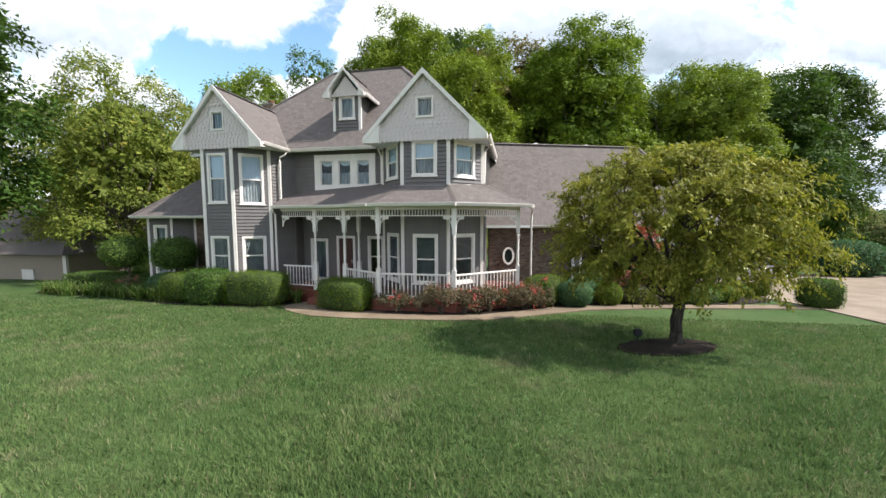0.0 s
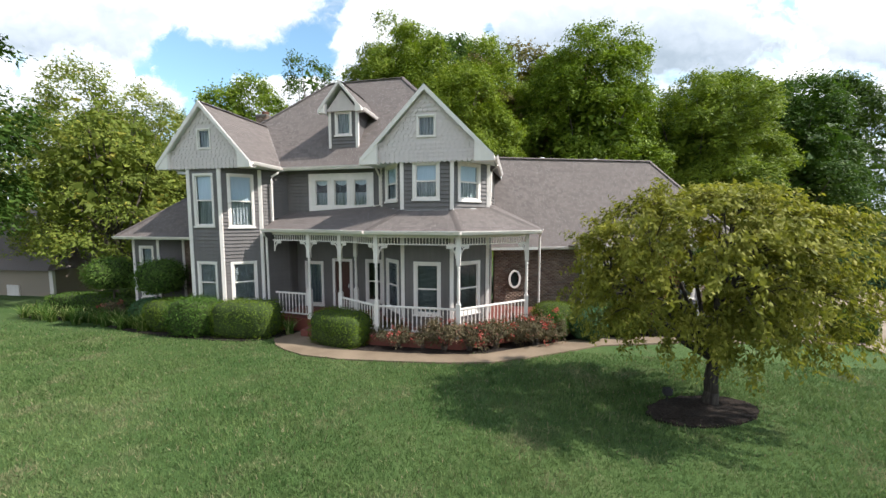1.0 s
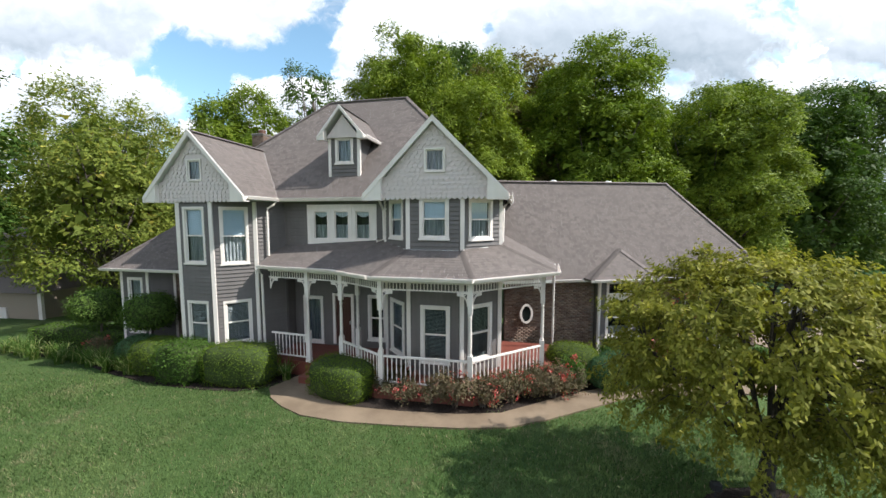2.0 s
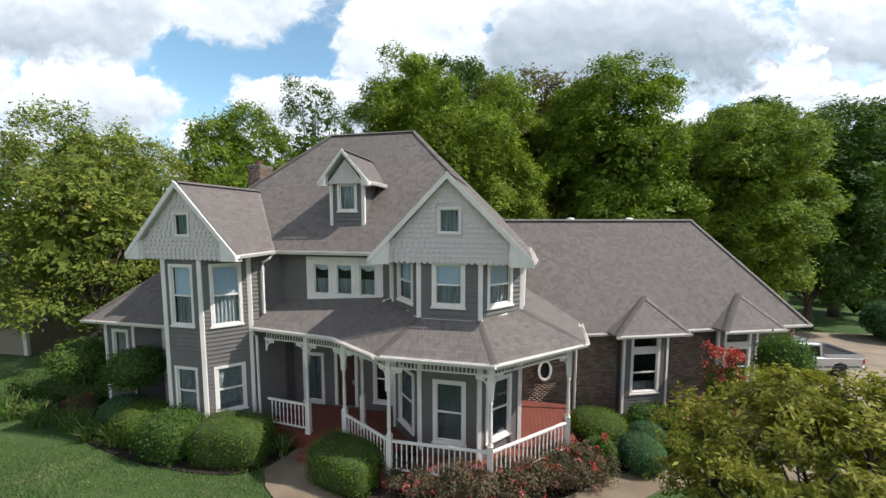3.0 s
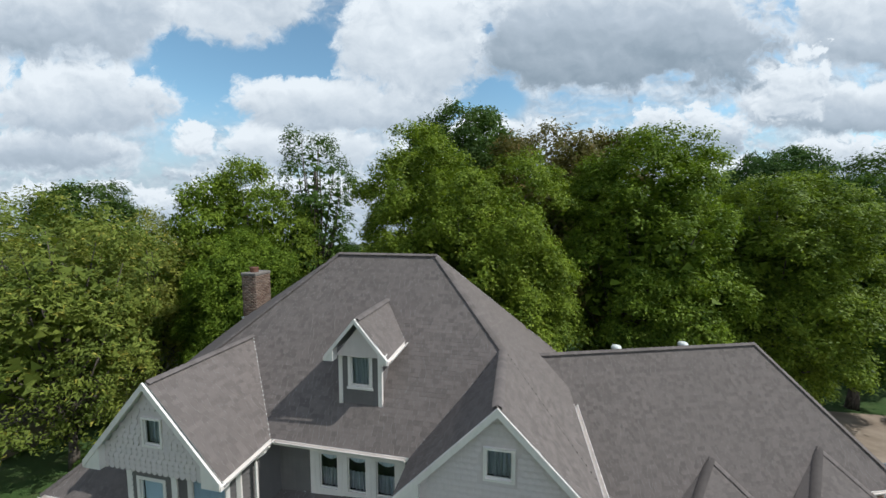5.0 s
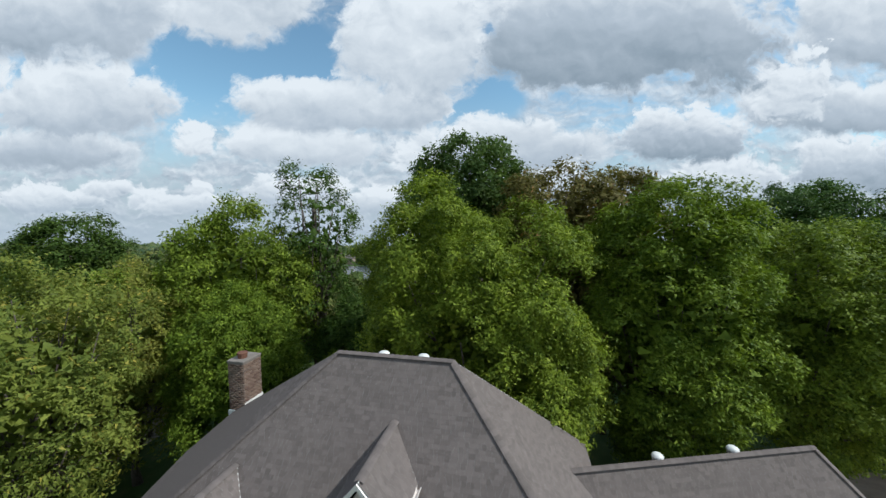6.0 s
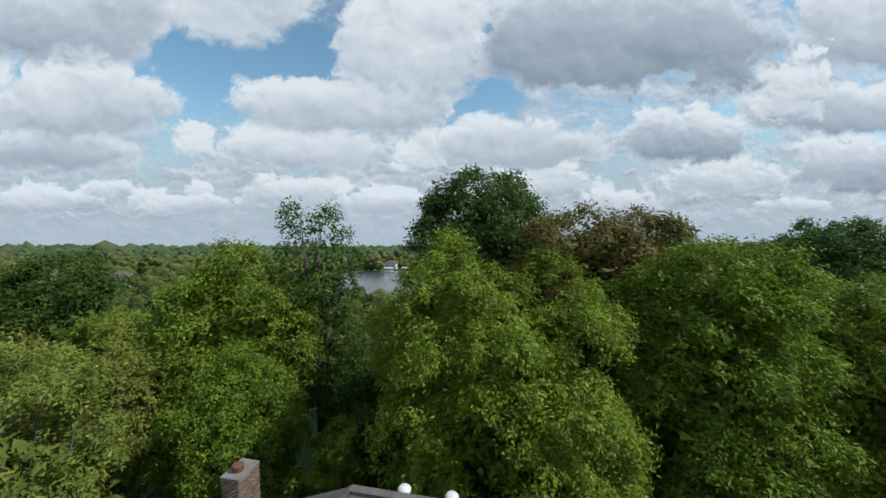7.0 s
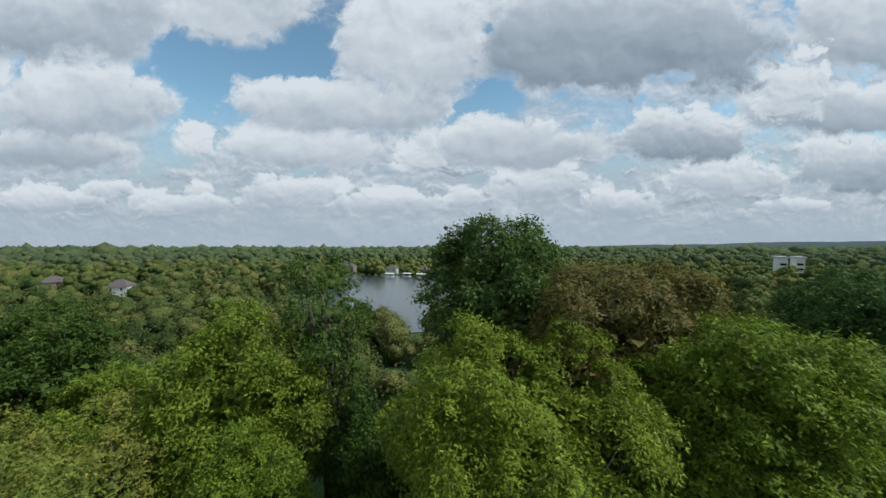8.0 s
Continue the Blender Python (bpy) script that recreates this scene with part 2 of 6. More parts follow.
def water_build(g, co):
    n = g.noise(scaled(g, co, (0.05, 0.16, 1)), 1.0, 4.0)
    return (0.06, 0.075, 0.08), n, 0.03


def fabric_build(lo, hi):
    def build(g, co):
        n = g.noise(scaled(g, co, (22, 22, 1.2)), 1.0, 2.0)
        return g.mix(g.step(n, 0.35, 0.65), lo, hi), n, 0.01
    return build


M_GRASS = material("lawn grass", grass_build, 0.9, 0.15)
def blade_material():
    """Mown grass: green and yellower streaks, with dry tan patches."""
    mat = bpy.data.materials.new("grass blades")
    mat.use_nodes = True
    g = Nodes(mat.node_tree)
    co = g.n("ShaderNodeTexCoord").outputs["Object"]
    r = island(g)
    broad = g.noise(co, 0.28, 4.0, 0.6)
    streak = g.noise(scaled(g, co, (0.7, 1.9, 1.0)), 1.0, 5.0, 0.65)
    dry = g.noise(g.vm("ADD", co, (7.3, 2.1, 0.0)), 0.75, 4.0, 0.6)
    k = g.m("ADD", g.m("MULTIPLY", r, 0.35), g.m("ADD", g.m("MULTIPLY", g.step(streak, 0.3, 0.7), 0.4), g.m("MULTIPLY", g.step(broad, 0.35, 0.65), 0.25)))
    col = g.mix(k, (0.072, 0.145, 0.042), (0.218, 0.280, 0.105))
    tan = g.m("MULTIPLY", g.step(dry, 0.52, 0.72), g.m("ADD", 0.35, g.m("MULTIPLY", r, 0.6)))
    col = g.mix(tan, col, (0.32, 0.275, 0.17))
    col = g.mix(g.step(r, 0.93, 0.96), col, (0.33, 0.29, 0.17))
    tuft = g.noise(scaled(g, co, (4.0, 6.0, 1.0)), 1.0, 3.0, 0.6)
    col = g.mix(g.m("MULTIPLY", g.step(tuft, 0.62, 0.35), 0.4), col, (0.040, 0.080, 0.022))
    p = g.n("ShaderNodeBsdfPrincipled", Base_Color=col, Roughness=0.8)
    p.inputs["Specular IOR Level"].default_value = 0.12
    tr = g.n("ShaderNodeBsdfTranslucent", i0=col)
    g.t.links.new(g.n("ShaderNodeMixShader", i0=0.4, i1=p, i2=tr).outputs[0], g.n("ShaderNodeOutputMaterial").inputs[0])
    return mat


M_BLADE = blade_material()
M_ROOF = material("weathered asphalt shingles", roof_build, 0.92, 0.2)
M_SIDING = paint("grey lap siding", (0.148, 0.133, 0.130), 0.10)
M_WHITE = paint("white trim paint", (0.79, 0.725, 0.685), 0.08, 0.45)
M_SCALLOP = paint("pale grey scalloped shingles", (0.64, 0.560, 0.550), 0.07, 0.6)
M_SOFFIT = paint("white soffit", (0.62, 0.62, 0.60), 0.06)
M_BRICK = material("brown mixed brick", brick_build([(0.135, 0.085, 0.066), (0.20, 0.135, 0.105), (0.26, 0.19, 0.15), (0.15, 0.115, 0.10), (0.30, 0.25, 0.21)]), 0.85, 0.2)
M_MORTAR = material("brick mortar", concrete_build((0.16, 0.14, 0.125), (0.24, 0.215, 0.195)), 0.9, 0.2)
M_TANBRICK = material("tan brick", brick_build([(0.24, 0.19, 0.15), (0.30, 0.24, 0.19), (0.36, 0.30, 0.25), (0.27, 0.22, 0.18), (0.40, 0.36, 0.31)]), 0.85, 0.2)
M_MULCH = material("dark bark mulch", mulch_build, 0.95, 0.1)
M_PATH = material("tan concrete walk", concrete_build((0.165, 0.122, 0.085), (0.245, 0.186, 0.132)), 0.85, 0.2)
M_DRIVE = material("pale concrete drive", concrete_build((0.225, 0.172, 0.128), (0.31, 0.245, 0.190)), 0.85, 0.2)
M_DECK = paint("red-brown porch boards", (0.20, 0.062, 0.045), 0.15, 0.5)
M_DOOR = paint("dark red-brown door", (0.075, 0.030, 0.024), 0.12, 0.4)
M_BARK = material("brown tree bark", bark_build((0.045, 0.036, 0.030), (0.16, 0.135, 0.115)), 0.9, 0.15)
M_DARKBARK = material("dark tree bark", bark_build((0.022, 0.018, 0.015), (0.085, 0.072, 0.062)), 0.9, 0.15)
M_GLASS = glass_mat("window glass", (0.84, 0.87, 0.90))
# copy of the window glass, shade of porch and wing put into its tint
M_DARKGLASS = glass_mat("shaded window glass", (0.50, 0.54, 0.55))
M_CURTAIN = material("white sheer curtain", fabric_build((0.50, 0.56, 0.60), (0.84, 0.87, 0.88)), 0.9, 0.1)
M_BLIND = material("pale blue window shade", fabric_build((0.56, 0.66, 0.73), (0.62, 0.72, 0.79)), 0.8, 0.2)
# unlit rooms behind the panes, their dimness put into this dark paint
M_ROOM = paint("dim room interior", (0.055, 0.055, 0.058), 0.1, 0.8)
M_WATER = material("lake water", water_build, 0.22, 0.5)
M_METAL = material("galvanised metal", lambda g, co: (g.mix(g.noise(co, 6.0), (0.42, 0.42, 0.42), (0.62, 0.62, 0.61)), None, 0), 0.4, 0.5, 0.7)
M_FLASH = paint("dark ridge cap shingles", (0.105, 0.088, 0.082), 0.15, 0.9)

L_CREPE = leaf("foreground tree leaves", (0.096, 0.106, 0.017), (0.325, 0.292, 0.056), (0.41, 0.35, 0.09), 0.6, 0.06, 0.34, 1.2, 0.45)
L_MAPLE = leaf("bright green leaves", (0.050, 0.084, 0.010), (0.280, 0.330, 0.040), (0.31, 0.35, 0.05), 0.55, 0.05, 0.28, 1.1, 0.5)
L_WILLOW = leaf("yellow green willow leaves", (0.060, 0.088, 0.010), (0.315, 0.345, 0.038), (0.39, 0.38, 0.06), 0.55, 0.05, 0.28, 1.0, 0.5)
L_DARK = leaf("dark green leaves", (0.026, 0.054, 0.010), (0.095, 0.145, 0.028), (0.14, 0.19, 0.035), 0.6, 0.03, 0.28, 0.9, 0.5)
L_OLIVE = leaf("olive autumn leaves", (0.095, 0.120, 0.024), (0.300, 0.295, 0.060), (0.42, 0.33, 0.07), 0.6, 0.05, 0.3, 0.5, 0.6)
L_RUST = leaf("rusty brown leaves", (0.085, 0.078, 0.024), (0.215, 0.168, 0.055), (0.26, 0.14, 0.045), 0.6, 0.05, 0.26, 0.9, 0.5)
L_HEDGE = leaf("clipped hedge leaves", (0.050, 0.094, 0.018), (0.100, 0.160, 0.030), (0.13, 0.19, 0.04), 0.75, 0.02, 0.3, 2.0, 0.6)
L_TOPI = leaf("topiary leaves", (0.060, 0.100, 0.022), (0.155, 0.215, 0.050), (0.22, 0.27, 0.07), 0.75, 0.05, 0.3, 2.0, 0.5)
L_GOLD = leaf("golden hedge leaves", (0.090, 0.125, 0.015), (0.155, 0.192, 0.024), (0.19, 0.22, 0.03), 0.75, 0.02, 0.3, 2.0, 0.6)
L_BLUE = leaf("blue green juniper leaves", (0.045, 0.100, 0.052), (0.11, 0.19, 0.10), (0.18, 0.26, 0.155), 0.75, 0.04, 0.3, 2.0, 0.6)
def woods_build(far):
    def build(g, co):
        tree = g.noise(co, 0.09, 2.0)
        clump = g.noise(co, 0.55, 4.0, 0.7)
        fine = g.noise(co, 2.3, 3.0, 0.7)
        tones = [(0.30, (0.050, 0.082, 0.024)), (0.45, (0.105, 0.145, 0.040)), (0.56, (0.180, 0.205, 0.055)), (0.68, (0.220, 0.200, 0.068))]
        # far crowns: distance haze mixed into their colour, paler and bluer
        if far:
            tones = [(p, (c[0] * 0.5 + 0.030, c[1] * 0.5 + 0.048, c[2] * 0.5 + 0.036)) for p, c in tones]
        col = g.ramp(g.m("ADD", g.m("MULTIPLY", tree, 0.8), g.m("MULTIPLY", island(g), 0.22)), tones)
        # shade in the gaps between leaves, painted near black where fine is low
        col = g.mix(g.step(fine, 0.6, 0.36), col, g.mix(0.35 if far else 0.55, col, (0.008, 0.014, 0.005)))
        return col, g.m("ADD", clump, g.m("MULTIPLY", fine, 0.5)), 1.1
    return build


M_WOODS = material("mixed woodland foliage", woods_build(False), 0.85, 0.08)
M_FARWOODS = material("haze-tinted woodland foliage", woods_build(True), 0.9, 0.05)
L_OAK = leaf("oak leaves", (0.034, 0.070, 0.018), (0.120, 0.175, 0.048), (0.16, 0.21, 0.06), 0.6, 0.03, 0.26, 0.9, 0.45)
L_BLOOM = leaf("coral red blossoms", (0.38, 0.040, 0.045), (0.54, 0.100, 0.095), (0.62, 0.24, 0.22), 0.5, 0.2, 0.3)
L_PINK = leaf("pink red blossoms", (0.55, 0.07, 0.10), (0.70, 0.20, 0.22), (0.75, 0.40, 0.38), 0.5, 0.2, 0.3)
L_DUSK = leaf("dusty bronze leaves", (0.085, 0.070, 0.042), (0.185, 0.138, 0.090), (0.27, 0.14, 0.115), 0.7, 0.1, 0.3, 2.0, 0.6)
L_STRAP = leaf("strap shaped leaves", (0.050, 0.095, 0.018), (0.14, 0.20, 0.045), (0.34, 0.33, 0.15), 0.5, 0.12, 0.35)
M_SILVER = material("silver car paint", lambda g, co: (g.mix(g.noise(co, 2.0), (0.50, 0.51, 0.53), (0.56, 0.57, 0.59)), None, 0), 0.25, 0.5, 0.6)
M_RUBBER = paint("black rubber", (0.022, 0.022, 0.023), 0.1, 0.8)
M_CARGLASS = paint("tinted car glass", (0.015, 0.018, 0.02), 0.1, 0.06)
M_RED = paint("red lamp lens", (0.35, 0.02, 0.02), 0.1, 0.2)
M_RUST = paint("rusty clay flue", (0.16, 0.075, 0.05), 0.25, 0.85)
# bush core: the shade behind the leaves, put into a dark green
M_CORE = paint("dark green bush core", (0.045, 0.068, 0.016), 0.3, 0.95)
M_STEEL = paint("white painted metal", (0.72, 0.72, 0.70), 0.08, 0.4)

# ---- building helpers ----
def mesh_of(name, bm, mat, smooth=False):
    me = bpy.data.meshes.new(name)
    bm.normal_update()
    bm.to_mesh(me)
    bm.free()
    if mat:
        me.materials.append(mat)
    if smooth:
        me.polygons.foreach_set("use_smooth", [True] * len(me.polygons))
    return me


def part(name, bm, mat, parent, label="", smooth=False):
    """Link a bmesh (or a ready mesh) as one mesh object under a thing or a part."""
    me = mesh_of(name, bm, mat, smooth) if isinstance(bm, bmesh.types.BMesh) else bm
    ob = new(name, me)
    ob.parent = parent
    return tagged(ob, label) if label else ob


def thing(name, label, category, at=None, group="", kind=""):
    ob = new(name)
    ob.empty_display_size = 0.2
    if at is not None:
        ob.matrix_world = at if isinstance(at, Matrix) else Matrix.Translation(at)
    return tagged(ob, label, category, group, kind)


def box(bm, x0, x1, y0, y1, z0, z1, m=None):
    vs = [bm.verts.new(v) for v in ((x0, y0, z0), (x1, y0, z0), (x1, y1, z0), (x0, y1, z0), (x0, y0, z1), (x1, y0, z1), (x1, y1, z1), (x0, y1, z1))]
    for f in ((0, 3, 2, 1), (4, 5, 6, 7), (0, 1, 5, 4), (1, 2, 6, 5), (2, 3, 7, 6), (3, 0, 4, 7)):
        bm.faces.new([vs[i] for i in f])
    if m is not None:
        bmesh.ops.transform(bm, matrix=m, verts=vs)
    return vs


def boxes(*rows, m=None):
    bm = bmesh.new()
    for r in rows:
        box(bm, *r, m=m)
    return bm


def bevelled(bm, w=0.01, seg=1):
    bmesh.ops.bevel(bm, geom=bm.edges[:], offset=w, segments=seg, affect="EDGES", clamp_overlap=True)
    return bm


def slab(poly, thick):
    """A sheet over the given corners (anticlockwise from above), thickened downwards."""
    bm = bmesh.new()
    top = [bm.verts.new(p) for p in poly]
    low = [bm.verts.new((p[0], p[1], p[2] - thick)) for p in poly]
    bm.faces.new(top)
    bm.faces.new(low[::-1])
    for i in range(len(poly)):
        j = (i + 1) % len(poly)
        bm.faces.new((top[i], low[i], low[j], top[j]))
    return bm


def prism(pts, z0, z1):
    return slab([(x, y, z1) for x, y in pts], z1 - z0)


def face_frame(p0, p1):
    """Local x runs along the face from p0 to p1, local y goes into the wall, z is up."""
    u = (Vector(p1) - Vector(p0)).to_2d().normalized()
    return Matrix(((u.x, -u.y, 0, p0[0]), (u.y, u.x, 0, p0[1]), (0, 0, 1, 0), (0, 0, 0, 1)))


def turned(pts, angle, at=(0, 0)):
    c, s = math.cos(angle), math.sin(angle)
    return [(at[0] + x * c - y * s, at[1] + x * s + y * c) for x, y in pts]


def tube(bm, pts, r0, r1=None, seg=8, cap=True):
    """A round bar along the points, tapering from r0 to r1."""
    r1 = r0 if r1 is None else r1
    rings = []
    for i, p in enumerate(pts):
        p = Vector(p)
        d = (Vector(pts[min(i + 1, len(pts) - 1)]) - Vector(pts[max(i - 1, 0)])).normalized()
        a = d.orthogonal().normalized()
        if abs(d.z) > 0.9:
            a = (Vector((1, 0, 0)) - d * d.x).normalized()
        b = d.cross(a)
        r = r0 + (r1 - r0) * i / max(1, len(pts) - 1)
        rings.append([bm.verts.new(p + (a * math.cos(k * math.tau / seg) + b * math.sin(k * math.tau / seg)) * r) for k in range(seg)])
    for q, w in zip(rings, rings[1:]):
        for k in range(seg):
            bm.faces.new((q[k], q[(k + 1) % seg], w[(k + 1) % seg], w[k]))
    if cap:
        bm.faces.new(rings[0][::-1])
        bm.faces.new(rings[-1])
    return bm


def lathe(profile, seg=10):
    """A turned shape: (radius, height) pairs round the z axis."""
    bm = bmesh.new()
    rings = [[bm.verts.new((r * math.cos(k * math.tau / seg), r * math.sin(k * math.tau / seg), z)) for k in range(seg)] for r, z in profile]
    for q, w in zip(rings, rings[1:]):
        for k in range(seg):
            bm.faces.new((q[k], q[(k + 1) % seg], w[(k + 1) % seg], w[k]))
    bm.faces.new(rings[0][::-1])
    bm.faces.new(rings[-1])
    return bm


def soup(name, verts, quads, mat, flat=False):
    """A mesh straight from arrays: verts (n, 3), faces (m, k)."""
    me = bpy.data.meshes.new(name)
    n, k = quads.shape
    me.vertices.add(len(verts))
    me.vertices.foreach_set("co", np.asarray(verts, np.float32).ravel())
    me.loops.add(n * k)
    me.loops.foreach_set("vertex_index", np.asarray(quads, np.int32).ravel())
    me.polygons.add(n)
    me.polygons.foreach_set("loop_start", np.arange(0, n * k, k, dtype=np.int32))
    me.update(calc_edges=True)
    me.materials.append(mat)
    if flat:
        me.shade_flat()
    return me


# ---- ground ----
def ground_z(x, y):
    """The lot falls gently from the street towards the lake."""
    return 1.02 - 0.079 * (-0.2015 * x + 0.979 * y)


def make_ground():
    def axis(lo, hi, c):
        near = np.arange(lo, hi + 0.1, 1.0)
        far = c * 1.22 ** np.arange(0, 40)
        far = np.cumsum(far)
        far = far[far < 3200]
        return np.concatenate([lo - far[::-1], near, hi + far])
    xs, ys = axis(-32, 30, 1.3), axis(-6, 44, 1.3)
    bm = bmesh.new()
    grid = []
    for y in ys:
        row = []
        for x in xs:
            wob = 0.035 * noise.noise((x * 0.35, y * 0.35, 3)) if abs(x) < 60 and abs(y) < 80 else 0.0
            row.append(bm.verts.new((x, y, ground_z(x, y) + wob)))
        grid.append(row)
    for r0, r1 in zip(grid, grid[1:]):
        for i in range(len(xs) - 1):
            bm.faces.new((r0[i], r0[i + 1], r1[i + 1], r1[i]))
    ob = new("ground", mesh_of("ground", bm, M_GRASS, True))
    tagged(ob, "mown green lawn with dry tan patches", "lawn", kind="structure")


make_ground()


def draped(name, pts, lift, mat, label, category, thick=0.25, cuts=3):
    """A flat bed, walk or drive laid on the sloping ground."""
    bm = slab([(x, y, ground_z(x, y) + lift) for x, y in pts], thick)
    ob = new(name, mesh_of(name, bm, mat))
    return tagged(ob, label, category, kind="structure")


def smooth_loop(pts, n=6):
    """Round off a closed outline (Catmull-Rom)."""
    out = []
    k = len(pts)
    for i in range(k):
        p0, p1, p2, p3 = (Vector(pts[(i + j - 1) % k]) for j in range(4))
        for s in range(n):
            t = s / n
            out.append(tuple(0.5 * (2 * p1 + (p2 - p0) * t + (2 * p0 - 5 * p1 + 4 * p2 - p3) * t * t + (3 * p1 - p0 - 3 * p2 + p3) * t ** 3)))
    return out


draped("flower_bed", smooth_loop([(-24.5, 13.6), (-19, 12.9), (-15.5, 12.0), (-12.5, 11.5), (-9.9, 11.6), (-8.9, 12.4), (-8.6, 13.6), (-9.5, 15.2), (-14, 15.5), (-20, 16)]), 0.03, M_MULCH,
       "dark mulched planting bed along the house", "flower bed")
draped("porch_bed", smooth_loop([(-7.0, 12.0), (-5.4, 11.3), (-2.6, 11.35), (-0.9, 12.0), (1.1, 13.6), (2.2, 14.7), (0.6, 15.6), (-3.5, 14.4), (-6.6, 13.4), (-7.5, 12.7)]), 0.035, M_MULCH,
       "dark mulched rose bed round the porch", "flower bed")
draped("garage_bed", smooth_loop([(1.8, 15.0), (4.0, 15.2), (8.0, 16.0), (10.6, 17.2), (11.0, 19.0), (9.0, 20.5), (4.0, 18.8), (1.6, 17.4)]), 0.033, M_MULCH,
       "mulched shrub bed along the brick wing", "flower bed")
WALK_OUT = [(-8.88, 12.02), (-8.3, 11.35), (-7.6, 10.89), (-6.7, 10.5), (-5.4, 10.38), (-3.8, 10.5), (-2.2, 10.68), (-0.95, 10.98), (0.15, 11.65), (1.2, 12.44), (2.6, 13.5), (5.5, 14.5), (8.5, 15.0), (11.6, 15.6)]
WALK_IN = [(11.6, 16.5), (8.2, 15.8), (5.0, 15.2), (2.4, 14.5), (1.0, 13.5), (-0.14, 12.6), (-1.16, 11.77), (-2.3, 11.45), (-4.0, 11.28), (-5.5, 11.27), (-6.66, 11.6), (-7.6, 12.28), (-7.9, 13.6), (-8.5, 13.6)]
draped("walkway", [tuple(p) for p in WALK_OUT + WALK_IN], 0.05, M_PATH, "curving tan concrete garden walk", "walkway")
draped("driveway", [(10.9, 11.9), (16, 4), (40, 8), (40, 36), (16, 36), (10.9, 26.5), (10.7, 23.2), (11.4, 16.6)], 0.04, M_DRIVE, "pale concrete driveway beside the brick wing", "driveway")
draped("mulch_ring", [(3.5 + w * (1.15 * math.cos(q) + 0.36 * math.sin(q)), 8.85 + w * (0.2 * math.cos(q) + 0.8 * math.sin(q))) for q, w in ((k * math.tau / 28, 0.97 + 0.035 * math.sin(3 * k)) for k in range(28))], 0.05, M_MULCH,
       "round dark mulch ring under the small tree", "mulch")

# ---- the house ----
house = thing("house", "two-storey grey Victorian-style house with white trim", "house", (-6, 15, 0))
house.matrix_world = Matrix.Identity(4)


def rects_around(w, z0, z1, holes):
    """Cut the wall rectangle into strips that leave the holes open."""
    us = sorted({0.0, w, *[h[0] for h in holes], *[h[1] for h in holes]})
    out = []
    for a, b in zip(us, us[1:]):
        if b - a < 1e-4:
            continue
        lo = z0
        for h in sorted((h for h in holes if h[0] <= a + 1e-6 and h[1] >= b - 1e-6), key=lambda h: h[2]):
            if h[2] > lo:
                out.append((a, b, lo, h[2]))
            lo = max(lo, h[3])
        if z1 > lo:
            out.append((a, b, lo, z1))
    return out


def wall(name, p0, p1, z0, z1, holes=(), mat=None, thick=0.15, parent=None):
    m = face_frame(p0, p1)
    w = (Vector(p1) - Vector(p0)).length
    bm = bmesh.new()
    for a, b, lo, hi in rects_around(w, z0, z1, holes):
        box(bm, a, b, 0, thick, lo, hi, m)
    return part(name, bm, mat or M_SIDING, parent or house)


BOARD = 0.142


def sided(p0, p1, z0, z1, holes=()):
    """A framed wall with lap-siding boards, each its own piece."""
    w = wall("wall", p0, p1, z0, z1, holes)
    m = face_frame(p0, p1)
    length = (Vector(p1) - Vector(p0)).length
    z = z0
    while z < z1 - 0.02:
        top = min(z + BOARD - 0.014, z1)
        spans = [(0.0, length)]
        for h in holes:
            if h[2] < top - 0.03 and h[3] > z + 0.03:
                spans = [s for a, b in spans for s in ((a, min(b, h[0])), (max(a, h[1]), b)) if s[1] - s[0] > 0.02]
        for a, b in spans:
            bm = bmesh.new()
            vs = box(bm, a, b, -0.012, -0.002, z + 0.002, top)
            for i in (0, 1):
                vs[i].co.y = -0.042
            bmesh.ops.transform(bm, matrix=m, verts=vs)
            part("siding_board", bm, M_SIDING, w)
        z += BOARD
    return w


def corner_board(x, y, z0, z1, wide=0.13):
    bm = boxes((-wide / 2, wide / 2, -wide / 2, wide / 2, z0, z1), m=Matrix.Translation((x, y, 0)) @ pose(0, 0, 0, 0, 0, 22.5))
    return part("corner_board", bevelled(bm, 0.008), M_WHITE, house)


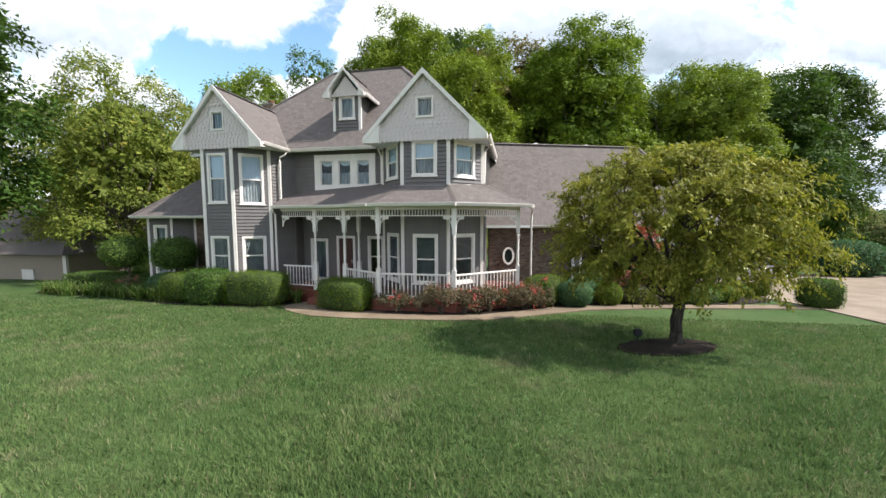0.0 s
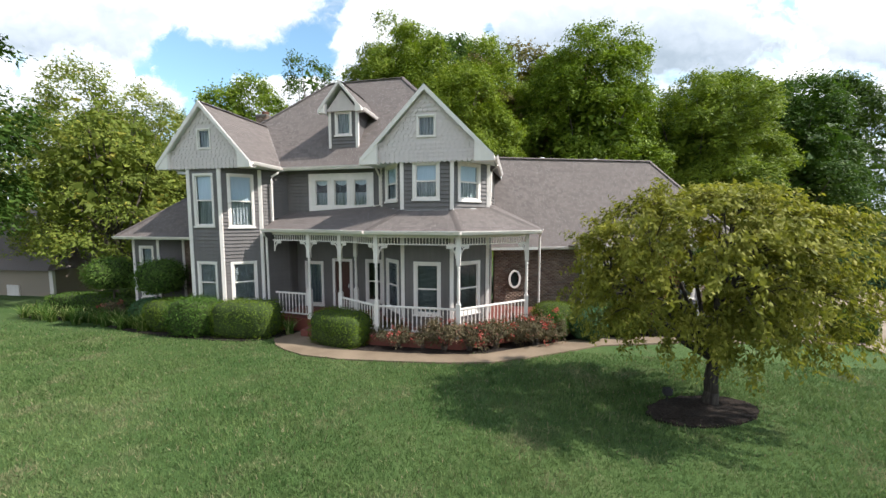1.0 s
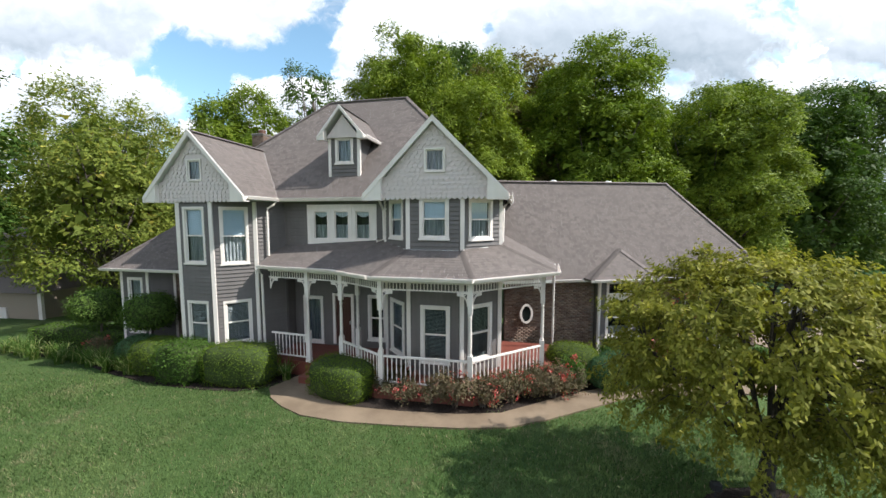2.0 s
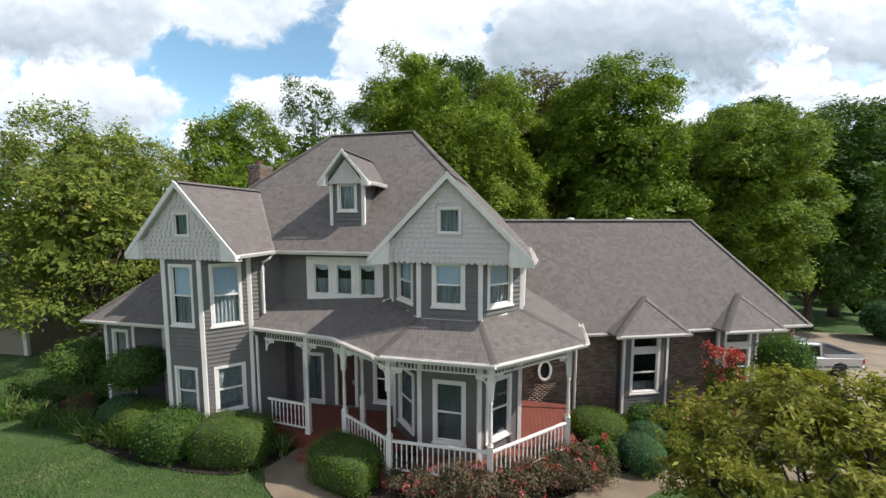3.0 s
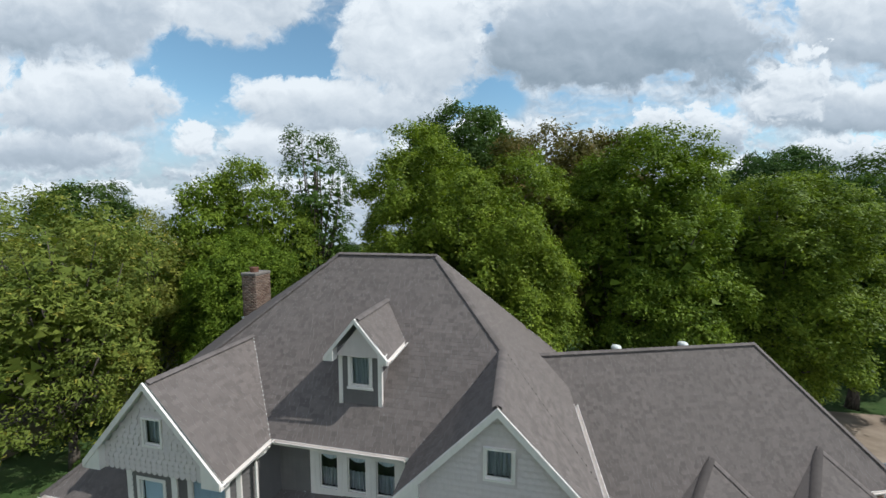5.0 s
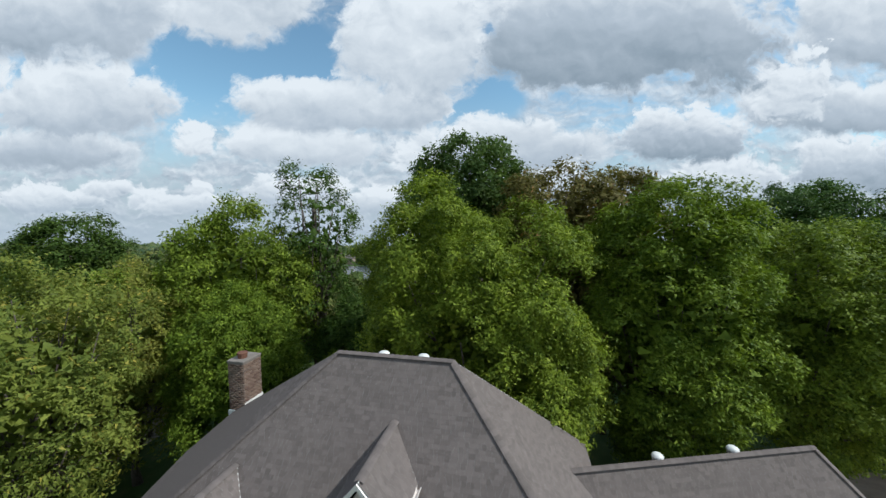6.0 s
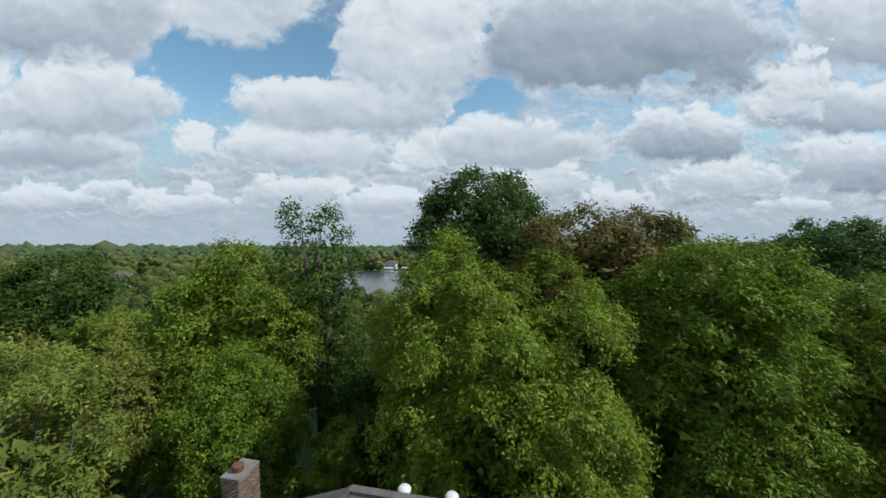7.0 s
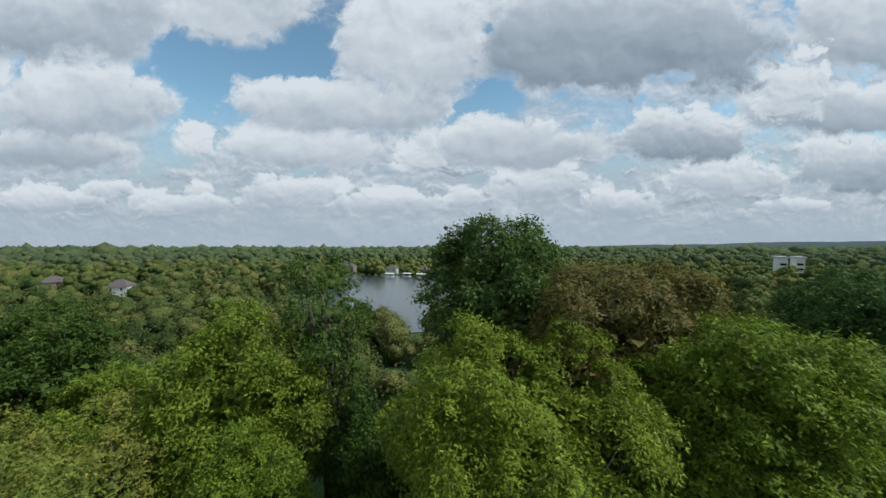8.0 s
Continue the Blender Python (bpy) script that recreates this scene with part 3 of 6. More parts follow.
def window(p0, p1, u0, u1, z0, z1, style="sash", trim=0.11, glass=None, sill=True, parent=None):
    """A window set into the face p0-p1: casing, sash bars, pane, and what hangs behind it."""
    m = face_frame(p0, p1)
    o = -0.045
    bm = boxes((u0, u0 + trim, o, 0.05, z0, z1), (u1 - trim, u1, o, 0.05, z0, z1), (u0 + trim, u1 - trim, o, 0.05, z1 - trim, z1),
               (u0 + trim, u1 - trim, o, 0.05, z0, z0 + trim), m=m)
    if sill:
        box(bm, u0 - 0.03, u1 + 0.03, o - 0.03, o, z0 - 0.012, z0 + 0.045, m)
    win = part("window", bm, M_WHITE, parent or house)
    a, b, lo, hi = u0 + trim, u1 - trim, z0 + trim, z1 - trim
    s = 0.035
    rows = [(a, a + s, 0.0, 0.04, lo, hi), (b - s, b, 0.0, 0.04, lo, hi), (a + s, b - s, 0.0, 0.04, hi - s, hi), (a + s, b - s, 0.0, 0.04, lo, lo + s)]
    mid = (lo + hi) / 2
    if style in ("sash", "shade", "dark", "blinds", "half"):
        rows.append((a + s, b - s, -0.008, 0.035, mid - 0.028, mid + 0.028))
    part("sash", boxes(*rows, m=m), M_WHITE, win)
    bm = bmesh.new()
    bm.faces.new([bm.verts.new(m @ Vector(p)) for p in ((a + s, 0.02, lo + s), (b - s, 0.02, lo + s), (b - s, 0.02, hi - s), (a + s, 0.02, hi - s))])
    pane = part("pane", bm, glass or M_GLASS, win)
    pane.visible_shadow = False
    # added dark box behind the pane, standing in for the dim room
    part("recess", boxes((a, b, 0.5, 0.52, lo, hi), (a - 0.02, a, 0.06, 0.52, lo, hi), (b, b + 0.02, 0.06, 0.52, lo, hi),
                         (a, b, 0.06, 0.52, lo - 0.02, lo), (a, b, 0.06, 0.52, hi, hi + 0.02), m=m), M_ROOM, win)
    if style == "shade":
        part("shade", boxes((a + s, b - s, 0.07, 0.08, mid, hi), m=m), M_BLIND, win)
        drape(win, m, a, b, lo, mid)
    elif style in ("sash", "drape"):
        drape(win, m, a, b, lo, hi)
    elif style == "cafe":
        drape(win, m, a, b, lo, lo + (hi - lo) * 0.52)
        bm = bmesh.new()
        n = 10
        for i in range(n):
            f, k = i / n, (i + 1) / n
            box(bm, a + (b - a) * f, a + (b - a) * k, 0.08, 0.09, hi - 0.10 - 0.12 * math.sin(math.pi * (f + k) / 2), hi, m)
        part("valance", bm, M_CURTAIN, win)
    elif style == "half":
        drape(win, m, a, b, lo, lo + (hi - lo) * 0.24)
    elif style == "blinds":
        bm = bmesh.new()
        z = lo + 0.03
        while z < hi - 0.02:
            box(bm, a + s, b - s, 0.06, 0.085, z, z + 0.012, m)
            z += 0.045
        part("blind", bm, M_CURTAIN, win)
    return win


def drape(win, m, a, b, lo, hi):
    """A gathered curtain: a wavy sheet."""
    bm = bmesh.new()
    n = max(12, int((b - a) / 0.03))
    cols = []
    for i in range(n + 1):
        u = a + (b - a) * i / n
        y = 0.11 + 0.022 * math.sin(i * 1.7) + 0.01 * math.sin(i * 0.61)
        cols.append([bm.verts.new((u, y, lo)), bm.verts.new((u, y, hi))])
    for p, q in zip(cols, cols[1:]):
        bm.faces.new((p[0], q[0], q[1], p[1]))
    bmesh.ops.solidify(bm, geom=bm.faces[:], thickness=0.006)
    bmesh.ops.transform(bm, matrix=m, verts=bm.verts[:])
    part("curtain", bm, M_CURTAIN, win)


def grow(h, by=0.0):
    return (h[0] + by, h[1] - by, h[2] + by, h[3] - by)


# main storeys
TA, TB, TC, TD = (-12.86, 12.65), (-11.46, 12.65), (-10.45, 13.6), (-9.9, 14.6)
TZ = (-13.9, 13.6)
BASE, EAVE = -0.6, 6.42
lenBC = (Vector(TC) - Vector(TB)).length
up1, lo1 = (0.22, 1.14, 4.02, 6.1), (0.22, 1.14, 1.0, 2.68)
up2, lo2 = (0.24, 1.16, 3.98, 6.1), (0.24, 1.16, 1.0, 2.66)
sided(TA, TB, BASE, EAVE, [grow(up1, 0.02), grow(lo1, 0.02)])
sided(TB, TC, BASE, EAVE, [grow(up2, 0.02), grow(lo2, 0.02)])
sided(TC, TD, BASE, EAVE)
sided(TZ, TA, BASE, EAVE)
wall("wall", (-13.9, 21), TZ, BASE, EAVE)
for h, a, b, st in ((up1, TA, TB, "shade"), (lo1, TA, TB, "blinds"), (up2, TB, TC, "shade"), (lo2, TB, TC, "blinds")):
    window(a, b, *h, style=st, trim=0.09)
for p in (TA, TB, TC):
    corner_board(*p, BASE, EAVE - 0.12)
# recessed front between the tower and the turret
RA, RB = (-9.9, 14.6), (-5.55, 14.6)
triple = (1.08, 3.86, 4.74, 6.10)
sided(RA, RB, 4.3, EAVE, [grow(triple, 0.02)])
part("window_surround", boxes((triple[0] - 0.06, triple[1] + 0.06, -0.05, 0.02, triple[2] - 0.1, triple[2]), (triple[0] - 0.06, triple[1] + 0.06, -0.05, 0.02, triple[3], triple[3] + 0.12),
                              (triple[0] - 0.06, triple[0] + 0.1, -0.05, 0.02, triple[2], triple[3]), (triple[1] - 0.1, triple[1] + 0.06, -0.05, 0.02, triple[2], triple[3]), m=face_frame(RA, RB)), M_WHITE, house)
for k in range(3):
    window(RA, RB, 1.16 + k * 0.876, 2.03 + k * 0.876, triple[2], triple[3], style="cafe", trim=0.15, sill=False)
# turret
QL, Q1, Q2, QR = (-5.5, 14.28), (-4.3, 13.1), (-2.5, 13.1), (-1.35, 14.28)
b2 = (0.40, 1.38, 4.98, 6.34)
b3 = (0.24, 1.26, 4.95, 6.33)
b1 = (0.36, 1.40, 4.95, 6.33)
lb2, lb3, lb1 = (0.42, 1.42, 0.85, 2.82), (0.25, 1.28, 0.85, 2.82), (0.36, 1.4, 0.85, 2.82)
for a, b, up, low in ((QL, Q1, b1, lb1), (Q1, Q2, b2, lb2), (Q2, QR, b3, lb3)):
    sided(a, b, 4.2, EAVE + 0.12, [grow(up, 0.02)])
    wall("wall", a, b, 0.4, 4.2, [grow(low, 0.02)])
    window(a, b, *up, style="shade")
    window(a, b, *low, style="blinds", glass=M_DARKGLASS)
for p in (Q1, Q2):
    corner_board(*p, 0.45, EAVE)
for p in (QL, QR):
    corner_board(*p, 0.45, EAVE)
sided(QR, (-1.35, 18.0), 4.0, EAVE)
wall("wall", QR, (-1.35, 16.95), 0.4, 4.0)
# porch back walls
wall("wall", (-9.9, 15.1), (-5.5, 15.1), 0.4, 4.3, [(0.42, 1.28, 0.5, 2.46), (1.75, 2.65, 0.5, 2.65), (3.3, 4.05, 0.75, 2.6)])
wall("wall", (-9.9, 14.5), (-9.9, 15.1), 0.4, 4.3)
wall("wall", (-5.5, 15.1), QL, 0.4, 4.3)
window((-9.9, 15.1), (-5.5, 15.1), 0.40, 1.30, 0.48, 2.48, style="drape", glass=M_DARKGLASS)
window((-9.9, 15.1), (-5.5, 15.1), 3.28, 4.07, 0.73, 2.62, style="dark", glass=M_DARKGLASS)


def porch_door():
    m = face_frame((-9.9, 15.1), (-5.5, 15.1))
    door = part("door", bevelled(boxes((1.85, 2.55, 0.03, 0.08, 0.5, 2.5), m=m), 0.006), M_DOOR, house, "dark red-brown front door")
    for z0, z1 in ((0.65, 1.25), (1.4, 2.35)):
        for u in (1.93, 2.24):
            part("panel", bevelled(boxes((u, u + 0.23, 0.018, 0.035, z0, z1), m=m), 0.006), M_DOOR, door)
    part("door_handle", bevelled(boxes((2.46, 2.50, -0.03, 0.03, 1.35, 1.5), m=m), 0.006), M_METAL, door, "metal door handle")
    part("door_frame", boxes((1.73, 1.85, -0.04, 0.05, 0.5, 2.62), (2.55, 2.67, -0.04, 0.05, 0.5, 2.62), (1.85, 2.55, -0.04, 0.05, 2.5, 2.62), m=m), M_WHITE, house)


porch_door()

# ---- roofs ----
R0, EV = 11.4, 6.45
RL, RR = (-9.9, 18.5, R0), (-5.95, 18.5, R0)
HB = (-15.1, 14.2, EV)
PANELS = [
    ("front", [HB, (-1.05, 14.2, EV), RR, RL]),
    ("right", [(-3.4, 12.86, 8.825), (-1.05, 12.86, EV), (-1.05, 22.8, EV), RR, (-3.4, 16.265, 8.825)]),
    ("left", [RL, (-14.55, 18.8, 8.52), (-15.7, 17.84, 7.42), (-16.04, 16.5, 6.7), HB]),
    ("back", [RR, (-1.05, 22.8, EV), (-15.2, 22.8, EV), RL]),
    ("rear_left", [RL, (-15.2, 22.8, EV), (-14.55, 18.8, 8.52)]),
    ("turret_left", [(-3.4, 12.86, 8.825), (-3.4, 16.265, 8.825), (-5.75, 14.2, EV), (-5.75, 12.86, EV)]),
    ("gable_right", [(-11.98, 12.48, 8.72), (-9.88, 12.48, EV), (-9.88, 14.2, EV), (-11.98, 16.17, 8.72)]),
    ("gable_left", [(-11.98, 12.48, 8.72), (-11.98, 16.17, 8.72), (-14.08, 16.17, EV), (-14.08, 12.48, EV)]),
    ("dormer_right", [(-7.45, 14.7, 9.95), (-6.5, 14.7, 8.85), (-6.5, 16.3, 8.85), (-7.45, 17.3, 9.95)]),
    ("dormer_left", [(-7.45, 14.7, 9.95), (-7.45, 17.3, 9.95), (-8.4, 16.3, 8.85), (-8.4, 14.7, 8.85)]),
    ("porch_west", [(-10.15, 13.3, 3.95), (-7.0, 12.9, 3.95), (-5.9, 14.62, 4.895), (-10.15, 14.62, 4.62)]),
    ("porch_southwest", [(-7.0, 12.9, 3.95), (-5.15, 11.8, 3.95), (-4.3, 13.08, 4.66), (-5.5, 14.28, 4.854), (-5.9, 14.62, 4.895)]),
    ("porch_south", [(-5.15, 11.8, 3.95), (-2.0, 11.8, 3.95), (-2.5, 13.08, 4.66), (-4.3, 13.08, 4.66)]),
    ("porch_southeast", [(-2.0, 11.8, 3.95), (0.52, 13.9, 3.95), (-1.33, 14.28, 4.775), (-2.5, 13.08, 4.66)]),
    ("porch_east", [(0.52, 13.9, 3.95), (0.68, 16.0, 3.95), (-1.33, 17.3, 4.99), (-1.33, 14.28, 4.775)]),
]
GA = radians(19)
G0 = (1.2, 17.5)


def gw(u, v, z=None):
    (x, y), = turned([(u, v)], GA, G0)
    return (x, y) if z is None else (x, y, z)


GE, GR = 3.1, 7.52
PANELS += [
    ("wing_front", [gw(-3.5, 0, GE), gw(10.2, 0, GE), gw(7.0, 3.0, GR), gw(-3.5, 3.0, GR)]),
    ("wing_end", [gw(10.2, 0, GE), gw(10.2, 6.0, GE), gw(7.0, 3.0, GR)]),
    ("wing_back", [gw(10.2, 6.0, GE), gw(-3.5, 6.0, GE), gw(-3.5, 3.0, GR), gw(7.0, 3.0, GR)]),
]
for u0, uc, u1 in ((0.9, 3.0, 4.0), (5.5, 7.45, 8.25)):
    PANELS += [("bay_left", [gw(uc, 0.85, 4.3), gw(u0, 0.0, GE + 0.06), gw(u0, -0.6, GE + 0.06), gw(uc, 0.78, 4.31)]),
               ("bay_front", [gw(u0, -0.6, GE + 0.06), gw(u1, -0.6, GE + 0.06), gw(uc, 0.78, 4.31)]),
               ("bay_right", [gw(u1, -0.6, GE + 0.06), gw(u1, 0.0, GE + 0.06), gw(uc, 0.85, 4.3), gw(uc, 0.78, 4.31)])]
WX, WE = -14.0, 3.55
PANELS += [
    ("side_front", [(-18.5, 13.9, WE), (-13.9, 13.9, WE), (-13.9, 16.7, WE + 2.5), (-15.9, 16.7, WE + 2.5)]),
    ("side_left", [(-15.9, 16.7, WE + 2.5), (-15.9, 20.0, WE + 2.5), (-18.5, 20.0, WE), (-18.5, 13.9, WE)]),
]


def shingles(name, poly, parent):
    """Courses of overlapping tabs over one roof plane, every tab with its own edges."""
    P = [Vector(p) for p in poly]
    nrm = Vector()
    for i in range(1, len(P) - 1):
        nrm += (P[i] - P[0]).cross(P[i + 1] - P[0])
    nrm.normalize()
    if nrm.z < 0:
        nrm = -nrm
    u = Vector((0, 0, 1)).cross(nrm).normalized()
    v = nrm.cross(u)
    if v.z < 0:
        v, u = -v, -u
    o = P[0]
    q = [((p - o).dot(u), (p - o).dot(v)) for p in P]
    lo, hi = min(b for _, b in q), max(b for _, b in q)
    step, wide = 0.13, 0.17
    verts, faces = [], []
    rng = random.Random(len(name) + 7)
    r = lo
    while r < hi - 0.02:
        mid = r + step / 2
        xs = []
        for (a0, b0), (a1, b1) in zip(q, q[1:] + q[:1]):
            if (b0 - mid) * (b1 - mid) < 0:
                xs.append(a0 + (a1 - a0) * (mid - b0) / (b1 - b0))
        xs.sort()
        for x0, x1 in zip(xs[::2], xs[1::2]):
            x = x0 - rng.random() * wide
            while x < x1:
                w = wide * rng.uniform(0.6, 1.4)
                a, b = max(x, x0), min(x + w - 0.002, x1)
                x += w
                if b - a < 0.02:
                    continue
                t = 0.0012 if name == "left" else 0.0035
                n0 = len(verts)
                for aa, bb, hh in ((a, r, t), (b, r, t), (b, min(r + step, hi), 0.001), (a, min(r + step, hi), 0.001), (a, r, 0.0), (b, r, 0.0)):
                    verts.append(o + u * aa + v * bb + nrm * hh)
                faces.append((n0, n0 + 1, n0 + 2, n0 + 3))
                faces.append((n0 + 4, n0 + 5, n0 + 1, n0))
        r += step
    ob = part("shingles", soup("shingles", np.array([tuple(p) for p in verts]), np.array(faces), M_ROOF, True), None, parent)
    return tagged(ob, kind="stuff")


def make_roofs():
    for name, poly in PANELS:
        thick = 0.06 if name.startswith(("bay", "dormer")) else 0.13
        p = part("roof", slab(poly, thick), M_ROOF if name.startswith(("bay", "left")) else M_SOFFIT, house)
        shingles(name, poly, p)


make_roofs()


def bricks(p0, p1, z0, z1, holes=(), keep=None, mat=None, parent=None, singly=False):
    """Running-bond brickwork on a face: every brick its own block, proud of the mortar."""
    m = face_frame(p0, p1)
    w = (Vector(p1) - Vector(p0)).length
    L, Hh = 0.215, 0.075
    verts, faces = [], []
    me = None
    r, z = 0, z0
    while z < z1 - 0.03:
        u = -0.5 * L * (r % 2)
        while u < w:
            a, b = max(u, 0.0) + 0.006, min(u + L, w) - 0.006
            u += L
            if b - a < 0.04 or any(a < h[1] and b > h[0] and z < h[3] and z + Hh > h[2] for h in holes):
                continue
            q = [(a, -0.012, z + 0.005), (b, -0.012, z + 0.005), (b, -0.012, z + Hh - 0.005), (a, -0.012, z + Hh - 0.005)]
            pts = q + [(x, 0.0, zz) for x, _, zz in q]
            n0 = len(verts)
            verts += [tuple(m @ Vector(p)) for p in pts]
            faces += [tuple(n0 + i for i in f) for f in ((0, 1, 2, 3), (4, 5, 1, 0), (5, 6, 2, 1), (6, 7, 3, 2), (7, 4, 0, 3))]
            if singly:
                part("brick", soup("brick", np.array(verts), np.array(faces), mat or M_BRICK), None, parent)
                verts, faces = [], []
        z += Hh
        r += 1
    if faces:
        tagged(part("bricks", soup("bricks", np.array(verts), np.array(faces), mat or M_BRICK), None, parent), kind="stuff")


# brick wing
GW0, GW1 = gw(-2.45, 0.42), gw(10.0, 0.42)
wing_holes = [(4.12, 6.12, -1.6, 3.0), (8.35, 10.25, -1.6, 3.0)]
wing = wall("wall", GW0, GW1, -1.6, GE, wing_holes, M_MORTAR)
bricks(GW0, GW1, -0.6, GE, wing_holes, parent=wing)
wing_end = wall("wall", GW1, gw(10.0, 5.6), -1.6, GE, mat=M_MORTAR)
bricks(GW1, gw(10.0, 5.6), -0.6, GE, parent=wing_end)
for u0, u1 in ((1.72, 3.62), (5.95, 7.75)):
    a, b = gw(u0, 0.12), gw(u1, 0.12)
    c = (u1 - u0) / 2
    low, top = (c - 0.64, c + 0.64, 0.45, 2.25), (c - 0.64, c + 0.64, 2.27, 2.98)
    sided(a, b, -0.9, GE, [grow(low, 0.02), grow(top, 0.02)])
    wall("wall", gw(u0, 0.55), a, -0.9, GE)
    wall("wall", b, gw(u1, 0.55), -0.9, GE)
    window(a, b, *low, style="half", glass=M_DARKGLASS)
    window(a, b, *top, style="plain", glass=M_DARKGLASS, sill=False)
    for p in (a, b):
        corner_board(*p, -0.9, GE, 0.11)
# one-storey side wing
bayA, bayB, bayC = (-18.0, 14.35), (-16.6, 14.35), (-15.9, 15.0)
w3 = (0.32, 1.15, 0.6, 3.1)
sided(bayA, bayB, -0.7, WE, [grow(w3, 0.02)])
window(bayA, bayB, *w3, style="drape")
sided(bayB, bayC, -0.7, WE)
wall("wall", (-18.0, 20), bayA, -0.7, WE)
brick_side = wall("wall", bayC, (-14.0, 15.0), -0.7, WE, mat=M_MORTAR)
bricks(bayC, (-14.0, 15.0), -0.5, WE, parent=brick_side)
for p in (bayA, bayB, bayC):
    corner_board(*p, -0.7, WE - 0.1, 0.11)


# dormer
def dormer():
    x0, x1, y, zb, ze = -8.05, -6.85, 15.0, 7.25, 8.85
    sided((x0, y), (x1, y), 7.2, 8.95, [(0.24, 0.96, 7.82, 8.82)])
    for x in (x0, x1):
        back = 14.2 + (ze - EV) / 1.1512
        bm = bmesh.new()
        s = 0.06 if x == x0 else -0.06
        f = [bm.verts.new(p) for p in ((x, y, zb), (x, back, ze + 0.05), (x, y, ze + 0.05))]
        k = [bm.verts.new((v.co.x + s, v.co.y, v.co.z)) for v in f]
        bm.faces.new(f)
        bm.faces.new(k[::-1])
        for i in range(3):
            bm.faces.new((f[i], f[(i + 1) % 3], k[(i + 1) % 3], k[i]))
        bmesh.ops.recalc_face_normals(bm, faces=bm.faces[:])
        cheek = part("cheek_wall", bm, M_SIDING, house)
        z = zb + 0.1
        while z < ze - 0.05:
            yb = 14.2 + (z - EV) / 1.1512
            out = -0.012 if x == x0 else 0.012
            part("siding_board", boxes((min(x, x + out), max(x, x + out), y, max(y + 0.02, yb), z, z + 0.125)), M_SIDING, cheek)
            z += BOARD
        part("corner_board", boxes((x - 0.07, x + 0.05, y - 0.05, y + 0.06, zb - 0.05, ze)) if x == x0 else boxes((x - 0.05, x + 0.07, y - 0.05, y + 0.06, zb - 0.05, ze)), M_WHITE, house)
    bm = bmesh.new()
    f = [bm.verts.new(p) for p in ((-8.15, 14.86, 8.8), (-6.75, 14.86, 8.8), (-7.45, 14.86, 9.66))]
    k = [bm.verts.new((v.co.x, v.co.y + 0.1, v.co.z)) for v in f]
    bm.faces.new(f)
    bm.faces.new(k[::-1])
    for i in range(3):
        bm.faces.new((f[(i + 1) % 3], f[i], k[i], k[(i + 1) % 3]))
    part("gable", bm, M_SCALLOP, house)


dormer()


def gable(c, y, half, z0, z1, win):
    """A gable front: triangular panel with its window hole left open."""
    a, b, lo, hi = win
    bm = bmesh.new()
    slope = (z1 - z0) / half

    def top(x):
        return z1 - slope * abs(x - c)
    xs = sorted({c - half, a, b, c, c + half})
    for x0, x1 in zip(xs, xs[1:]):
        spans = [(z0, None)] if not (x0 >= a - 1e-6 and x1 <= b + 1e-6) else [(z0, lo), (hi, None)]
        for s0, s1 in spans:
            t0, t1 = (top(x0), top(x1)) if s1 is None else (s1, s1)
            vs = []
            for yy in (y, y + 0.12):
                vs.append([bm.verts.new((x0, yy, s0)), bm.verts.new((x1, yy, s0)), bm.verts.new((x1, yy, max(t1, s0))), bm.verts.new((x0, yy, max(t0, s0)))])
            f, k = vs
            bm.faces.new(f)
            bm.faces.new(k[::-1])
            for i in range(4):
                j = (i + 1) % 4
                bm.faces.new((f[j], f[i], k[i], k[j]))
    bmesh.ops.remove_doubles(bm, verts=bm.verts[:], dist=0.0005)
    g = part("gable", bm, M_SCALLOP, house)
    window((c - half, y), (c + half, y), a - (c - half), b - (c - half), lo, hi, style="drape", trim=0.055, sill=False)
    return g


gable(-3.4, 12.97, 2.2, EV - 0.05, 8.68, (-3.70, -3.02, 7.12, 7.88))
gable(-11.98, 12.58, 1.98, EV - 0.08, 8.58, (-12.28, -11.66, 6.98, 7.76))
window((-8.05, 15.0), (-6.85, 15.0), 0.22, 0.98, 7.80, 8.84, style="drape", trim=0.09)


def rake(p, q, deep=0.2, wide=0.05):
    """A white barge board from p up to q along a gable's edge."""
    bm = bmesh.new()
    p, q = Vector(p), Vector(q)
    vs = []
    for y in (0, wide):
        vs.append([bm.verts.new((v.x, v.y - y, v.z + dz)) for v, dz in ((p, -deep), (q, -deep), (q, 0.02), (p, 0.02))])
    f, k = vs
    bm.faces.new(f)
    bm.faces.new(k[::-1])
    for i in range(4):
        j = (i + 1) % 4
        bm.faces.new((f[j], f[i], k[i], k[j]))
    bmesh.ops.recalc_face_normals(bm, faces=bm.faces[:])
    part("barge_board", bm, M_WHITE, house)


